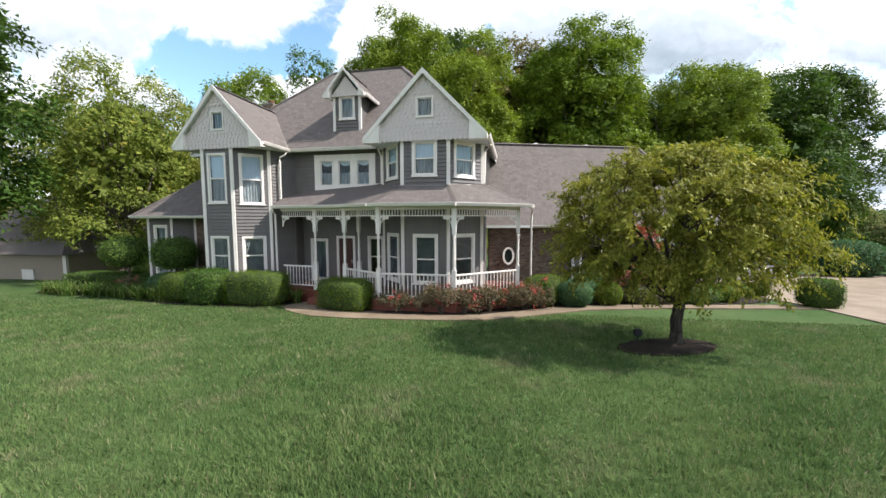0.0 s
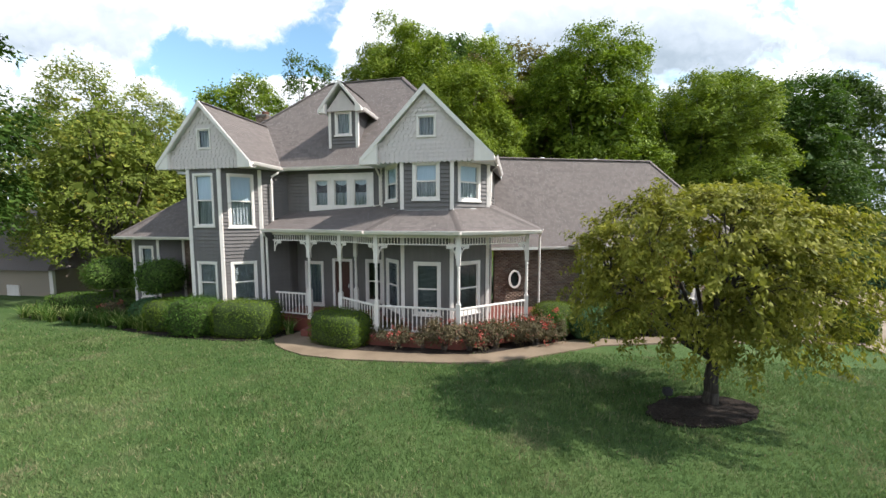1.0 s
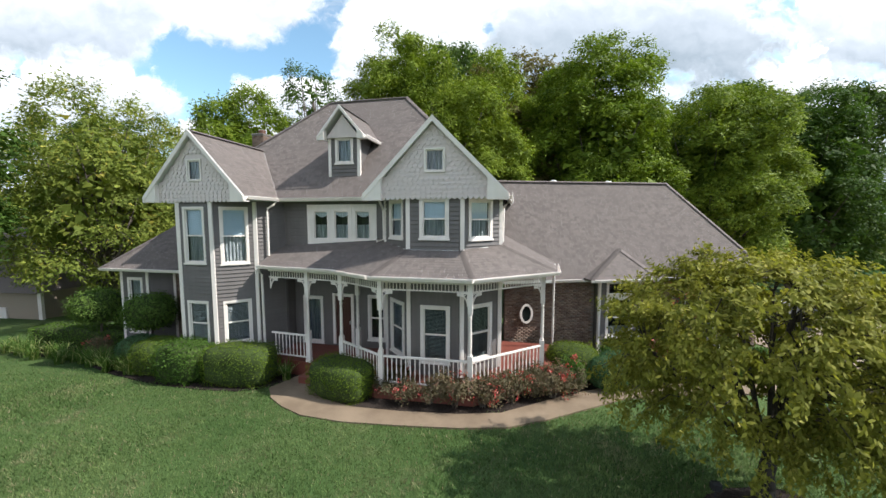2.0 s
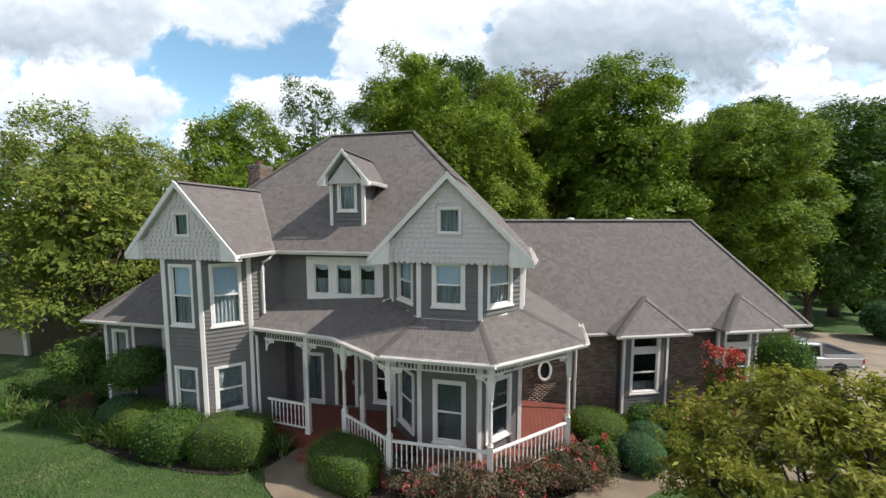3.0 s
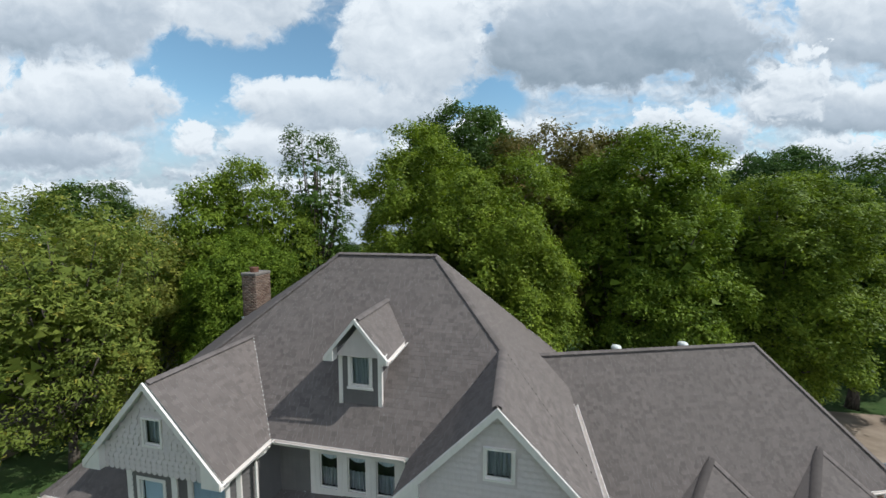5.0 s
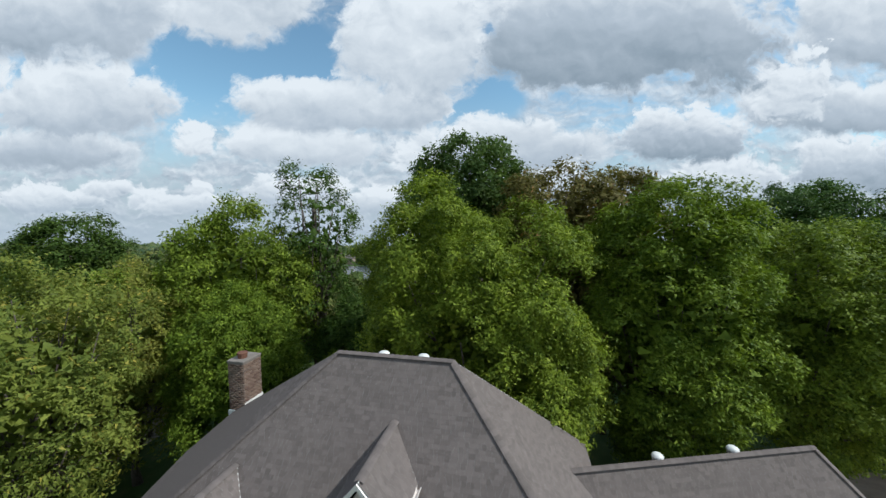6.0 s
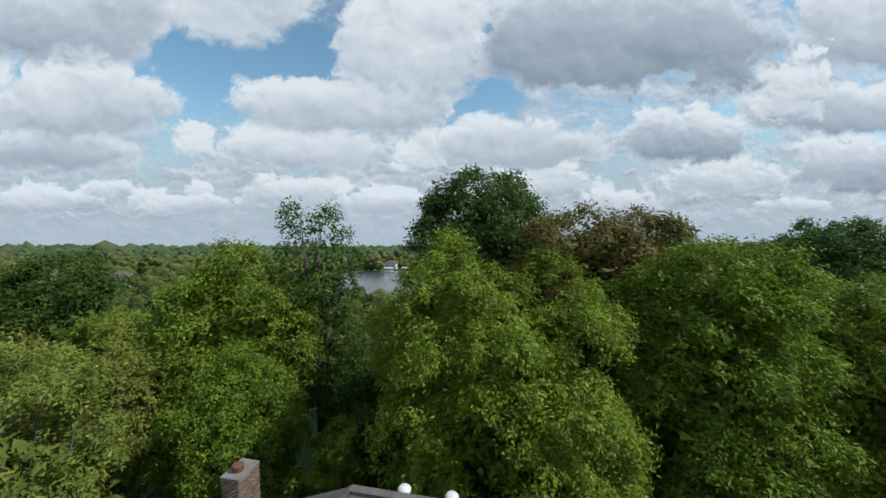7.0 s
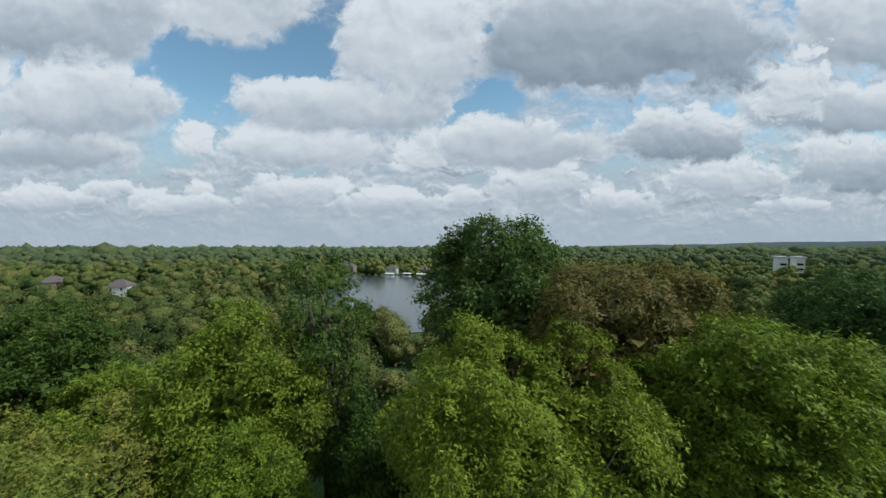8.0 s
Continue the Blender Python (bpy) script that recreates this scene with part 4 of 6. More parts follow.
def gutter(p, q, r=0.06):
    """An open gutter along an eave."""
    p, q = Vector(p), Vector(q)
    u = (q - p).normalized()
    n = Vector((u.y, -u.x, 0))
    bm = bmesh.new()
    prof = [(0.0, 0.0), (0.0, -0.11), (0.08, -0.11), (0.125, -0.02), (0.125, 0.0), (0.112, 0.0), (0.07, -0.097), (0.012, -0.097), (0.012, 0.0)]
    rings = [[bm.verts.new(c + n * a + Vector((0, 0, b))) for a, b in prof] for c in (p, q)]
    k = len(prof)
    for i in range(k):
        bm.faces.new((rings[0][i], rings[0][(i + 1) % k], rings[1][(i + 1) % k], rings[1][i]))
    bm.faces.new(rings[0][::-1])
    bm.faces.new(rings[1])
    bmesh.ops.recalc_face_normals(bm, faces=bm.faces[:])
    part("gutter", bm, M_WHITE, house)


def downspout(pts, r=0.045):
    part("downspout", tube(bmesh.new(), pts, r, r, 6), M_WHITE, house)


def cap(p, q, step=0.16, mat=None):
    """Ridge or hip caps: short overlapping pieces along the line."""
    p, q = Vector(p), Vector(q)
    d = (q - p)
    n = max(2, int(d.length / step))
    u = d.normalized()
    s = u.cross(Vector((0, 0, 1))).normalized()
    up = s.cross(u)
    verts, faces = [], []
    for i in range(n):
        a, b = p + d * (i / n), p + d * ((i + 1.12) / n)
        n0 = len(verts)
        for c, h in ((a, 0.03), (b, 0.045)):
            verts += [tuple(c + s * 0.13 + up * (h - 0.07)), tuple(c + up * h), tuple(c - s * 0.13 + up * (h - 0.07))]
        faces += [(n0, n0 + 1, n0 + 4, n0 + 3), (n0 + 1, n0 + 2, n0 + 5, n0 + 4)]
    tagged(part("ridge_cap", soup("ridge_cap", np.array(verts), np.array(faces), mat or M_ROOF), None, house), kind="stuff")


RJ = (-3.4, 16.265, 8.825)
for p, q in ((RL, RR), (RR, RJ), (RL, HB), ((-3.4, 12.9, 8.83), RJ), ((-11.98, 12.5, 8.72), (-11.98, 16.1, 8.72)), ((-7.45, 14.75, 9.95), (-7.45, 17.2, 9.95)),
             ((-5.15, 11.8, 3.95), (-4.3, 13.08, 4.66)), ((-2.0, 11.8, 3.95), (-2.5, 13.08, 4.66)), ((0.52, 13.9, 3.95), (-1.33, 14.28, 4.775)),
             ((-6.95, 12.98, 4.0), (-5.92, 14.58, 4.89)), (gw(-3.4, 3.0, GR), gw(7.0, 3.0, GR)), (gw(7.0, 3.0, GR), gw(10.2, 0, GE)), ((-15.9, 16.7, WE + 2.5), (-18.5, 13.9, WE))):
    cap(p, q, mat=M_FLASH if q[2] < 5.0 and p[2] == 3.95 else None)
for u0, uc, u1 in ((0.9, 3.0, 4.0), (5.5, 7.45, 8.25)):
    for u in (u0, u1):
        cap(gw(u, -0.6, GE + 0.07), gw(uc, 0.78, 4.33), mat=M_FLASH if u == u0 else None)
for p, q, d in (((-5.75, 12.82, EV - 0.02), (-3.4, 12.82, 8.825), 0.17), ((-3.4, 12.82, 8.825), (-1.05, 12.82, EV - 0.02), 0.17), ((-14.08, 12.44, EV - 0.02), (-11.98, 12.44, 8.72), 0.17),
                ((-11.98, 12.44, 8.72), (-9.88, 12.44, EV - 0.02), 0.17), ((-8.4, 14.66, 8.83), (-7.45, 14.66, 9.95), 0.12), ((-7.45, 14.66, 9.95), (-6.5, 14.66, 8.83), 0.12)):
    rake(p, q, d)
# boxed cornice returns at the gable feet, their tops cut to the slope of the rake
for x, y0, y1, z, wide, rise, way in ((-5.77, 12.79, 13.05, EV - 0.2, 0.66, 0.60, 1), (-1.03, 12.79, 13.05, EV - 0.2, 0.66, 0.60, -1), (-14.10, 12.41, 12.66, EV - 0.2, 0.56, 0.52, 1),
                                      (-9.86, 12.41, 12.66, EV - 0.2, 0.56, 0.52, -1), (-8.43, 14.64, 14.9, 8.7, 0.3, 0.34, 1), (-6.47, 14.64, 14.9, 8.7, 0.3, 0.34, -1)):
    outline = [(0, 0), (wide, 0), (wide, 0.12 + rise), (0, 0.12)]
    bm = bmesh.new()
    rings = [[bm.verts.new((x + way * a, y, z + b)) for a, b in outline] for y in (y0, y1)]
    bm.faces.new(rings[0])
    bm.faces.new(rings[1][::-1])
    for k in range(4):
        bm.faces.new((rings[0][(k + 1) % 4], rings[0][k], rings[1][k], rings[1][(k + 1) % 4]))
    bmesh.ops.recalc_face_normals(bm, faces=bm.faces[:])
    part("cornice_return", bm, M_WHITE, house)
# boxed soffits under the gables
for x0, x1, y0, y1 in ((-5.7, -1.1, 13.0, 14.6), (-14.02, -9.95, 12.62, 14.6)):
    part("soffit", boxes((x0, x1, y0, y1, EV - 0.12, EV - 0.06)), M_SOFFIT, house)
for p, q in (((-9.75, 14.2, EV), (-5.85, 14.2, EV)), ((-9.88, 12.5, EV), (-9.88, 14.2, EV)), ((-1.05, 12.9, EV), (-1.05, 18.0, EV)),
             ((-10.15, 13.3, 3.95), (-7.0, 12.9, 3.95)), ((-7.0, 12.9, 3.95), (-5.15, 11.8, 3.95)), ((-5.15, 11.8, 3.95), (-2.0, 11.8, 3.95)), ((-2.0, 11.8, 3.95), (0.52, 13.9, 3.95)), ((0.52, 13.9, 3.95), (0.68, 16.0, 3.95)),
             (gw(-0.5, 0, GE), gw(0.85, 0, GE)), (gw(0.9, -0.6, GE + 0.06), gw(4.0, -0.6, GE + 0.06)), (gw(4.0, 0, GE), gw(5.5, 0, GE)), (gw(5.5, -0.6, GE + 0.06), gw(8.25, -0.6, GE + 0.06)), (gw(8.25, 0, GE), gw(10.2, 0, GE)),
             ((-18.5, 13.9, WE), (-14.0, 13.9, WE)), ((-6.5, 14.7, 8.85), (-6.5, 16.2, 8.85))):
    gutter(p, q)
downspout([(-9.8, 14.02, 6.34), (-9.9, 13.96, 6.2), (-10.1, 13.86, 6.06), (-10.12, 13.86, 5.9), (-10.12, 13.86, 4.26)])
downspout([(-10.1, 13.2, 3.86), (-10.12, 13.3, 3.7), (-10.14, 13.46, 3.58), (-10.14, 13.48, -0.2)])
downspout([(-1.0, 14.2, 6.3), (-1.25, 14.4, 6.05), (-1.27, 14.4, 4.85)])
downspout([(-5.6, 13.9, 6.3), (-5.62, 14.35, 6.0), (-5.62, 14.35, 4.9), (-5.8, 14.1, 4.85)])
downspout([(0.72, 15.9, 3.85), (0.70, 16.5, 3.6), (0.72, 16.75, 0.0)])


def chimney():
    x0, x1, y0, y1, z0, z1 = -15.08, -14.38, 19.25, 20.2, 7.6, 10.22
    c = part("chimney", boxes((x0, x1, y0, y1, z0, z1)), M_MORTAR, house, "brown brick chimney with clay flue")
    bricks((x0, y0), (x1, y0), z0 + 0.2, z1, parent=c, singly=True)
    bricks((x1, y0), (x1, y1), z0 + 0.2, z1, parent=c, singly=True)
    part("chimney_crown", bevelled(boxes((x0 - 0.03, x1 + 0.03, y0 - 0.03, y1 + 0.03, z1, z1 + 0.12)), 0.02), M_MORTAR, c)
    part("flue", lathe([(0.17, 0), (0.19, 0.18), (0.2, 0.2), (0.19, 0.24), (0.1, 0.24)], 12), M_RUST, c, "rusty clay flue").location = ((x0 + x1) / 2, (y0 + y1) / 2 - 0.1, z1 + 0.1)
    part("flashing", boxes((x0 - 0.04, x1 + 0.04, y0 - 0.05, y0 - 0.015, 8.0, 8.34), (x1 + 0.015, x1 + 0.05, y0 - 0.05, y1, 8.3, 8.66)), M_STEEL, c)


chimney()
vent_me = mesh_of("roof_vent", lathe([(0.17, 0), (0.17, 0.12), (0.2, 0.13), (0.2, 0.2), (0.15, 0.26), (0.05, 0.28)], 12), M_STEEL, True)
for x, y, z in ((-8.4, 18.85, 11.1), (-7.0, 18.85, 11.1), gw(0.9, 3.25, 7.35), gw(3.9, 3.25, 7.35)):
    part("roof_vent", vent_me, None, house).location = (x, y, z)


def scallops(c, y, half, z0, z1, hole, name):
    """Fish-scale shingles over a gable, each one a rounded tab, with a fringe below."""
    w, h = 0.17, 0.14
    bm = bmesh.new()
    pts = [(-w / 2 + 0.003, h * 1.25), (-w / 2 + 0.003, 0.085), (-w * 0.33, 0.025), (0, 0.0), (w * 0.33, 0.025), (w / 2 - 0.003, 0.085), (w / 2 - 0.003, h * 1.25)]
    f = [bm.verts.new((a, -0.022 if b < h * 0.7 else -0.006, b)) for a, b in pts]
    k = [bm.verts.new((a, 0.0, b)) for a, b in pts]
    bm.faces.new(f)
    for i in range(len(f) - 1):
        bm.faces.new((f[i + 1], f[i], k[i], k[i + 1]))
    me = mesh_of("scale", bm, M_SCALLOP)
    slope = (z1 - z0) / half
    par = part("scale_panel", boxes((c - half * 0.2, c + half * 0.2, y + 0.02, y + 0.03, z0 + 0.02, z0 + 0.05)), M_SCALLOP, house)
    r, z = 0, z0 - 0.13
    while z < z1 - 0.2:
        reach = min(half - 0.1, (z1 - z - 0.16) / slope)
        n = int(2 * reach / w)
        for i in range(n + 1):
            x = c + (i - n / 2) * w + (0.5 * w if r % 2 else 0)
            if abs(x - c) > reach or (hole[0] - 0.08 < x < hole[1] + 0.08 and hole[2] - 0.18 < z < hole[3] + 0.02):
                continue
            part("scale", me, None, par).location = (x, y - 0.004, z)
        z += h
        r += 1


scallops(-3.4, 12.97, 2.2, EV - 0.05, 8.68, (-3.70, -3.02, 7.12, 7.88), "turret")
scallops(-11.98, 12.58, 1.98, EV - 0.08, 8.58, (-12.28, -11.66, 6.98, 7.76), "tower")
# ---- porch ----
FLOOR = 0.42
POSTS = [(-8.2, 13.35), (-6.75, 13.1), (-4.9, 12.1), (-2.1, 12.15), (0.1, 14.05), (-6.55, 14.0)]
PORCH = [(-9.9, 13.45), (-6.9, 13.1), (-5.1, 12.0), (-2.0, 12.0), (0.35, 14.0), (0.6, 17.0), (-1.35, 17.0), (-1.35, 14.3), (-2.5, 13.1), (-4.3, 13.1), (-5.5, 14.3), (-5.5, 15.2), (-9.9, 15.2)]
porch_floor = part("porch_floor", prism(PORCH, -0.5, FLOOR - 0.03), M_DECK, house, "red-brown painted porch floor")


def planks():
    x = -9.88
    while x < 0.55:
        mid = x + 0.07
        ys = []
        for (x0, y0), (x1, y1) in zip(PORCH, PORCH[1:] + PORCH[:1]):
            if (x0 - mid) * (x1 - mid) < 0:
                ys.append(y0 + (y1 - y0) * (mid - x0) / (x1 - x0))
        ys.sort()
        for a, b in zip(ys[::2], ys[1::2]):
            part("plank", boxes((x, x + 0.135, a, b, FLOOR - 0.028, FLOOR)), M_DECK, porch_floor)
        x += 0.14


planks()
part("porch_step", bevelled(boxes((-8.15, -7.0, 12.55, 13.35, -0.3, 0.2)), 0.02), M_DECK, house, "red-brown porch step")


def porch_post():
    """A turned post: square foot and head, slender shaft between."""
    bm = lathe([(0.05, 1.15), (0.062, 1.2), (0.045, 1.26), (0.056, 1.4), (0.05, 1.9), (0.042, 2.25), (0.058, 2.33), (0.045, 2.38), (0.06, 2.44)], 10)
    box(bm, -0.075, 0.075, -0.075, 0.075, 0.0, 1.16)
    box(bm, -0.07, 0.07, -0.07, 0.07, 2.43, 3.45)
    box(bm, -0.09, 0.09, -0.09, 0.09, 0.0, 0.12)
    return mesh_of("porch_post", bm, M_WHITE)


post_me = porch_post()
for x, y in POSTS:
    part("porch_post", post_me, None, house).location = (x, y, FLOOR)
baluster_me = mesh_of("baluster", lathe([(0.02, 0), (0.022, 0.12), (0.014, 0.16), (0.024, 0.3), (0.016, 0.5), (0.022, 0.62), (0.02, 0.76)], 6), M_WHITE)
spindle_me = mesh_of("spindle", boxes((-0.012, 0.012, -0.012, 0.012, 0, 0.2)), M_WHITE)


def bracket_mesh():
    """A pierced corner bracket: two arms, a curved brace and spokes."""
    bm = boxes((0.0, 0.035, -0.016, 0.016, -0.42, 0.0), (0.0, 0.34, -0.016, 0.016, -0.035, 0.0))
    arc = [Vector((0.02 + 0.32 * (1 - math.cos(k / 7 * math.pi / 2)), 0, -0.42 + 0.4 * math.sin(k / 7 * math.pi / 2))) for k in range(8)]
    tube(bm, arc, 0.022, 0.022, 5)
    web = [bm.verts.new((p.x, y, p.z)) for y in (-0.009, 0.009) for p in [Vector((0.02, 0, -0.42))] + arc[1:] + [Vector((0.34, 0, -0.11)), Vector((0.11, 0, -0.13))]]
    half = len(web) // 2
    bm.faces.new(web[:half])
    bm.faces.new(web[half:][::-1])
    for q in (arc[2], arc[4], arc[5]):
        tube(bm, [Vector((0.01, 0, -0.01)), q], 0.013, 0.013, 4)
    return mesh_of("bracket", bm, M_WHITE)


bracket_me = bracket_mesh()


def porch_bay(p, q, rail=True, left=True, right=True):
    """Between two posts: spindle frieze with brackets above, balustrade below."""
    m = face_frame(p, q)
    w = (Vector(q) - Vector(p)).length
    z = FLOOR + 3.10
    fr = part("frieze", boxes((0, w, -0.025, 0.025, z + 0.2, z + 0.26), (0, w, -0.02, 0.02, z - 0.035, z), (0, w, -0.05, 0.05, z + 0.26, z + 0.37), m=m), M_WHITE, house)
    n = int(w / 0.105)
    for i in range(1, n):
        part("spindle", spindle_me, None, fr).matrix_local = m @ Matrix.Translation((w * i / n, 0, z))
    if left:
        part("bracket", bracket_me, None, fr).matrix_local = m @ Matrix.Translation((0.06, 0, z - 0.035))
    if right:
        part("bracket", bracket_me, None, fr).matrix_local = m @ Matrix.Translation((w - 0.06, 0, z - 0.035)) @ Matrix.Diagonal((-1, 1, 1, 1))
    if rail:
        rl = part("railing", bevelled(boxes((0.06, w - 0.06, -0.04, 0.04, FLOOR + 0.94, FLOOR + 1.0), (0.06, w - 0.06, -0.03, 0.03, FLOOR + 0.13, FLOOR + 0.18), m=m), 0.008), M_WHITE, house, "white painted porch railing")
        n = int(w / 0.155)
        for i in range(1, n):
            part("baluster", baluster_me, None, rl).matrix_local = m @ Matrix.Translation((0.06 + (w - 0.12) * i / n, 0, FLOOR + 0.18))


porch_bay((-9.88, 13.5), POSTS[0])
porch_bay(POSTS[0], POSTS[1], rail=False)
porch_bay(POSTS[1], POSTS[2])
porch_bay(POSTS[2], POSTS[3])
porch_bay(POSTS[3], POSTS[4])


def oval_window():
    """The oval light in the brick wall at the porch's end."""
    m = Matrix.Translation((-0.33, 17.22, 1.62)) @ pose(0, 0, 0, 0, 0, 19) @ pose(0, 0, 0, 90, 0, 0)
    bm = bmesh.new()
    n = 28
    rings = []
    for rx, rz, d in ((0.2, 0.33, 0.0), (0.2, 0.33, 0.05), (0.29, 0.42, 0.05), (0.29, 0.42, 0.0)):
        rings.append([bm.verts.new(m @ Vector((rx * math.cos(k * math.tau / n), rz * math.sin(k * math.tau / n), d))) for k in range(n)])
    for a, b in zip(rings, rings[1:] + rings[:1]):
        for k in range(n):
            bm.faces.new((a[k], a[(k + 1) % n], b[(k + 1) % n], b[k]))
    bmesh.ops.recalc_face_normals(bm, faces=bm.faces[:])
    o = part("oval_window", bm, M_WHITE, house, "white oval window in brick wall")
    bm = bmesh.new()
    bm.faces.new([bm.verts.new(m @ Vector((0.2 * math.cos(k * math.tau / n), 0.33 * math.sin(k * math.tau / n), 0.012))) for k in range(n)])
    part("pane", bm, M_CARGLASS, o)


oval_window()

# ---- trees ----
def leaf_cloud(rng, centres, radii, count, size, droop=0.0, shell=0.55, slim=0.5, sprig=7, jitter=0.5, outs=None, tri=False, wild=0.7):
    """Leaves in small sprigs scattered over the lobes of a crown."""
    centres, radii = np.asarray(centres, float), np.asarray(radii, float)
    wgt = radii[:, 0] * radii[:, 1] + radii[:, 0] * radii[:, 2]
    which = rng.choice(len(centres), max(1, count // sprig), p=wgt / wgt.sum())
    d = rng.normal(size=(len(which), 3))
    d /= np.linalg.norm(d, axis=1)[:, None]
    d[:, 2] = np.where(d[:, 2] < -0.35, -d[:, 2] * 0.6, d[:, 2])
    if outs is not None:
        d = d * 0.75 + outs[which] * 0.55
        d /= np.linalg.norm(d, axis=1)[:, None]
    rad = shell + (1 - shell) * rng.random(len(which)) ** 0.6
    tw = centres[which] + d * radii[which] * rad[:, None]
    hang = d * 0.6 + rng.normal(size=d.shape) * 0.5 + np.array([0, 0, -0.25 - droop * 4])
    hang /= np.linalg.norm(hang, axis=1)[:, None]
    tw, hang, out = np.repeat(tw, sprig, 0), np.repeat(hang, sprig, 0), np.repeat(d, sprig, 0)
    n = len(tw)
    along = rng.random(n)[:, None] * size * (2.2 + droop * 6)
    pos = tw + hang * along + rng.normal(size=(n, 3)) * size * 0.75
    return leaves_at(rng, pos, hang, out, size, slim, jitter, tri, wild)


def leaves_at(rng, pos, hang, out, size, slim, jitter=0.5, tri=False, wild=0.7):
    """Single leaves at the places given: each along its twig, facing outwards and up."""
    n = len(pos)
    nrm = out * 0.75 + rng.normal(size=(n, 3)) * jitter + np.array([0.12, 0, 0.25])
    nrm /= np.linalg.norm(nrm, axis=1)[:, None]
    ax = hang * 0.8 + rng.normal(size=(n, 3)) * wild
    ax -= nrm * (ax * nrm).sum(1)[:, None]
    ax /= np.linalg.norm(ax, axis=1)[:, None] + 1e-9
    bi = np.cross(nrm, ax)
    ln = size * rng.uniform(0.65, 1.35, n)[:, None]
    wd = ln * slim
    if tri:
        v = np.stack([pos - ax * ln * 0.4 - bi * wd * 0.5, pos - ax * ln * 0.4 + bi * wd * 0.5, pos + ax * ln * 0.6], 1).reshape(-1, 3)
        return v, np.arange(3 * n).reshape(-1, 3)
    v = np.stack([pos - ax * ln * 0.5, pos + bi * wd * 0.5 + nrm * wd * 0.12, pos + ax * ln * 0.5, pos - bi * wd * 0.5 + nrm * wd * 0.12], 1).reshape(-1, 3)
    return v, np.arange(4 * n).reshape(-1, 4)


def crown_mesh(name, seed, mat, count, size, lobes, shape, droop=0.0, shell=0.8, slim=0.5, clump=1.0, full=2.6, low=3.0, tall=1.0):
    """A crown of half axes shape=(rx, ry, rz): boughs round its outside, each a heap of billowing leafy plumes with dark gaps between."""
    rng = np.random.default_rng(seed)
    rx, ry, rz = shape
    boughs = []
    for i in range(lobes):
        a, t = i * 2.39996 + rng.uniform(-0.4, 0.4), -0.92 + 1.84 * (i + rng.uniform(0.1, 0.9)) / lobes
        wide = max(0.05, 1 - (t ** full if t > 0 else abs(t) ** low)) ** 0.5
        s = rng.uniform(0.24, 0.40)
        k = wide * rng.uniform(0.82, 1.08) - s * 0.85
        boughs.append((rx * k * math.cos(a), ry * k * math.sin(a), rz * t * 0.86, rx * s, rx * s * rng.uniform(0.85, 1.25) * tall))
    cs, rs, outs = [], [], []
    for x, y, z, w, h in boughs:
        w, h = max(w, 0.5), max(h, 0.6)
        many = max(5, int(1.15 * w * (w + h) / (clump * clump)))
        for q in range(many):
            u = rng.normal(size=3)
            u /= np.linalg.norm(u)
            u[2] = abs(u[2]) * 1.25 - 0.35
            if u[0] * x + u[1] * y < -0.35 * w * abs(x + y + 0.1):
                u[0], u[1] = -u[0], -u[1]
            f = rng.uniform(0.62, 1.0)
            c = clump * rng.choice((0.5, 0.75, 1.0, 1.2), p=(0.2, 0.35, 0.3, 0.15))
            cs.append((x + u[0] * w * f, y + u[1] * w * f, z + u[2] * h * f))
            rs.append((c, c, c * rng.uniform(0.8, 1.3) * tall))
            o = np.array([x / rx, y / ry, z / rz + 0.25]) * 0.7 + u
            outs.append(o / np.linalg.norm(o))
    v, f = leaf_cloud(rng, cs, rs, int(count * 0.95), size, droop, shell, slim, 10, 0.42, np.array(outs), True, 0.5)
    hv, hf = leaf_cloud(rng, [(0, 0, -0.05 * rz)], [(rx * 0.6, ry * 0.6, rz * 0.78)], int(count * 0.05), size * 2.4, droop, 0.3, 0.8, tri=True)
    return soup(name, np.concatenate([v, hv]), np.concatenate([f, hf + len(v)]), mat), [(x, y, z) for x, y, z, w, h in boughs] + [(0, 0, 0)]


def limb_mesh(name, seed, height, base, r, tips, mat, bend=0.5):
    """Trunk and limbs from the ground up to the lobes of the crown."""
    rng = random.Random(seed)
    bm = bmesh.new()
    top = Vector((rng.uniform(-0.3, 0.3), rng.uniform(-0.3, 0.3), height * 0.8))
    stem = [Vector((0, 0, -0.4)), Vector((0, 0, 0.05)), Vector((rng.uniform(-0.1, 0.1), rng.uniform(-0.1, 0.1), base * 0.5)), Vector((0, 0, base)), top * 0.7 + Vector((0, 0, base * 0.3)), top]
    tube(bm, [stem[0], stem[1]], r * 1.6, r * 1.15, 9)
    tube(bm, stem[1:], r * 1.15, r * 0.25, 9)
    for tip in tips:
        tip = Vector(tip)
        s = Vector((0, 0, base * rng.uniform(0.8, 1.0) + max(0, (tip.z - base)) * rng.uniform(0.05, 0.35)))
        mid = s.lerp(tip, 0.5) + Vector((rng.uniform(-1, 1), rng.uniform(-1, 1), rng.uniform(0, 1))) * bend * 0.4
        tube(bm, [s, s.lerp(mid, 0.5) + Vector((0, 0, 0.1)), mid, tip], r * 0.42, r * 0.07, 6)
        for k in range(2):
            q = mid.lerp(tip, rng.uniform(0.1, 0.6))
            e = q + Vector((rng.uniform(-1, 1), rng.uniform(-1, 1), rng.uniform(-0.1, 0.9))) * bend
            tube(bm, [q, q.lerp(e, 0.5) + Vector((0, 0, 0.06)), e], r * 0.16, r * 0.04, 5)
    return mesh_of(name, bm, mat, True)


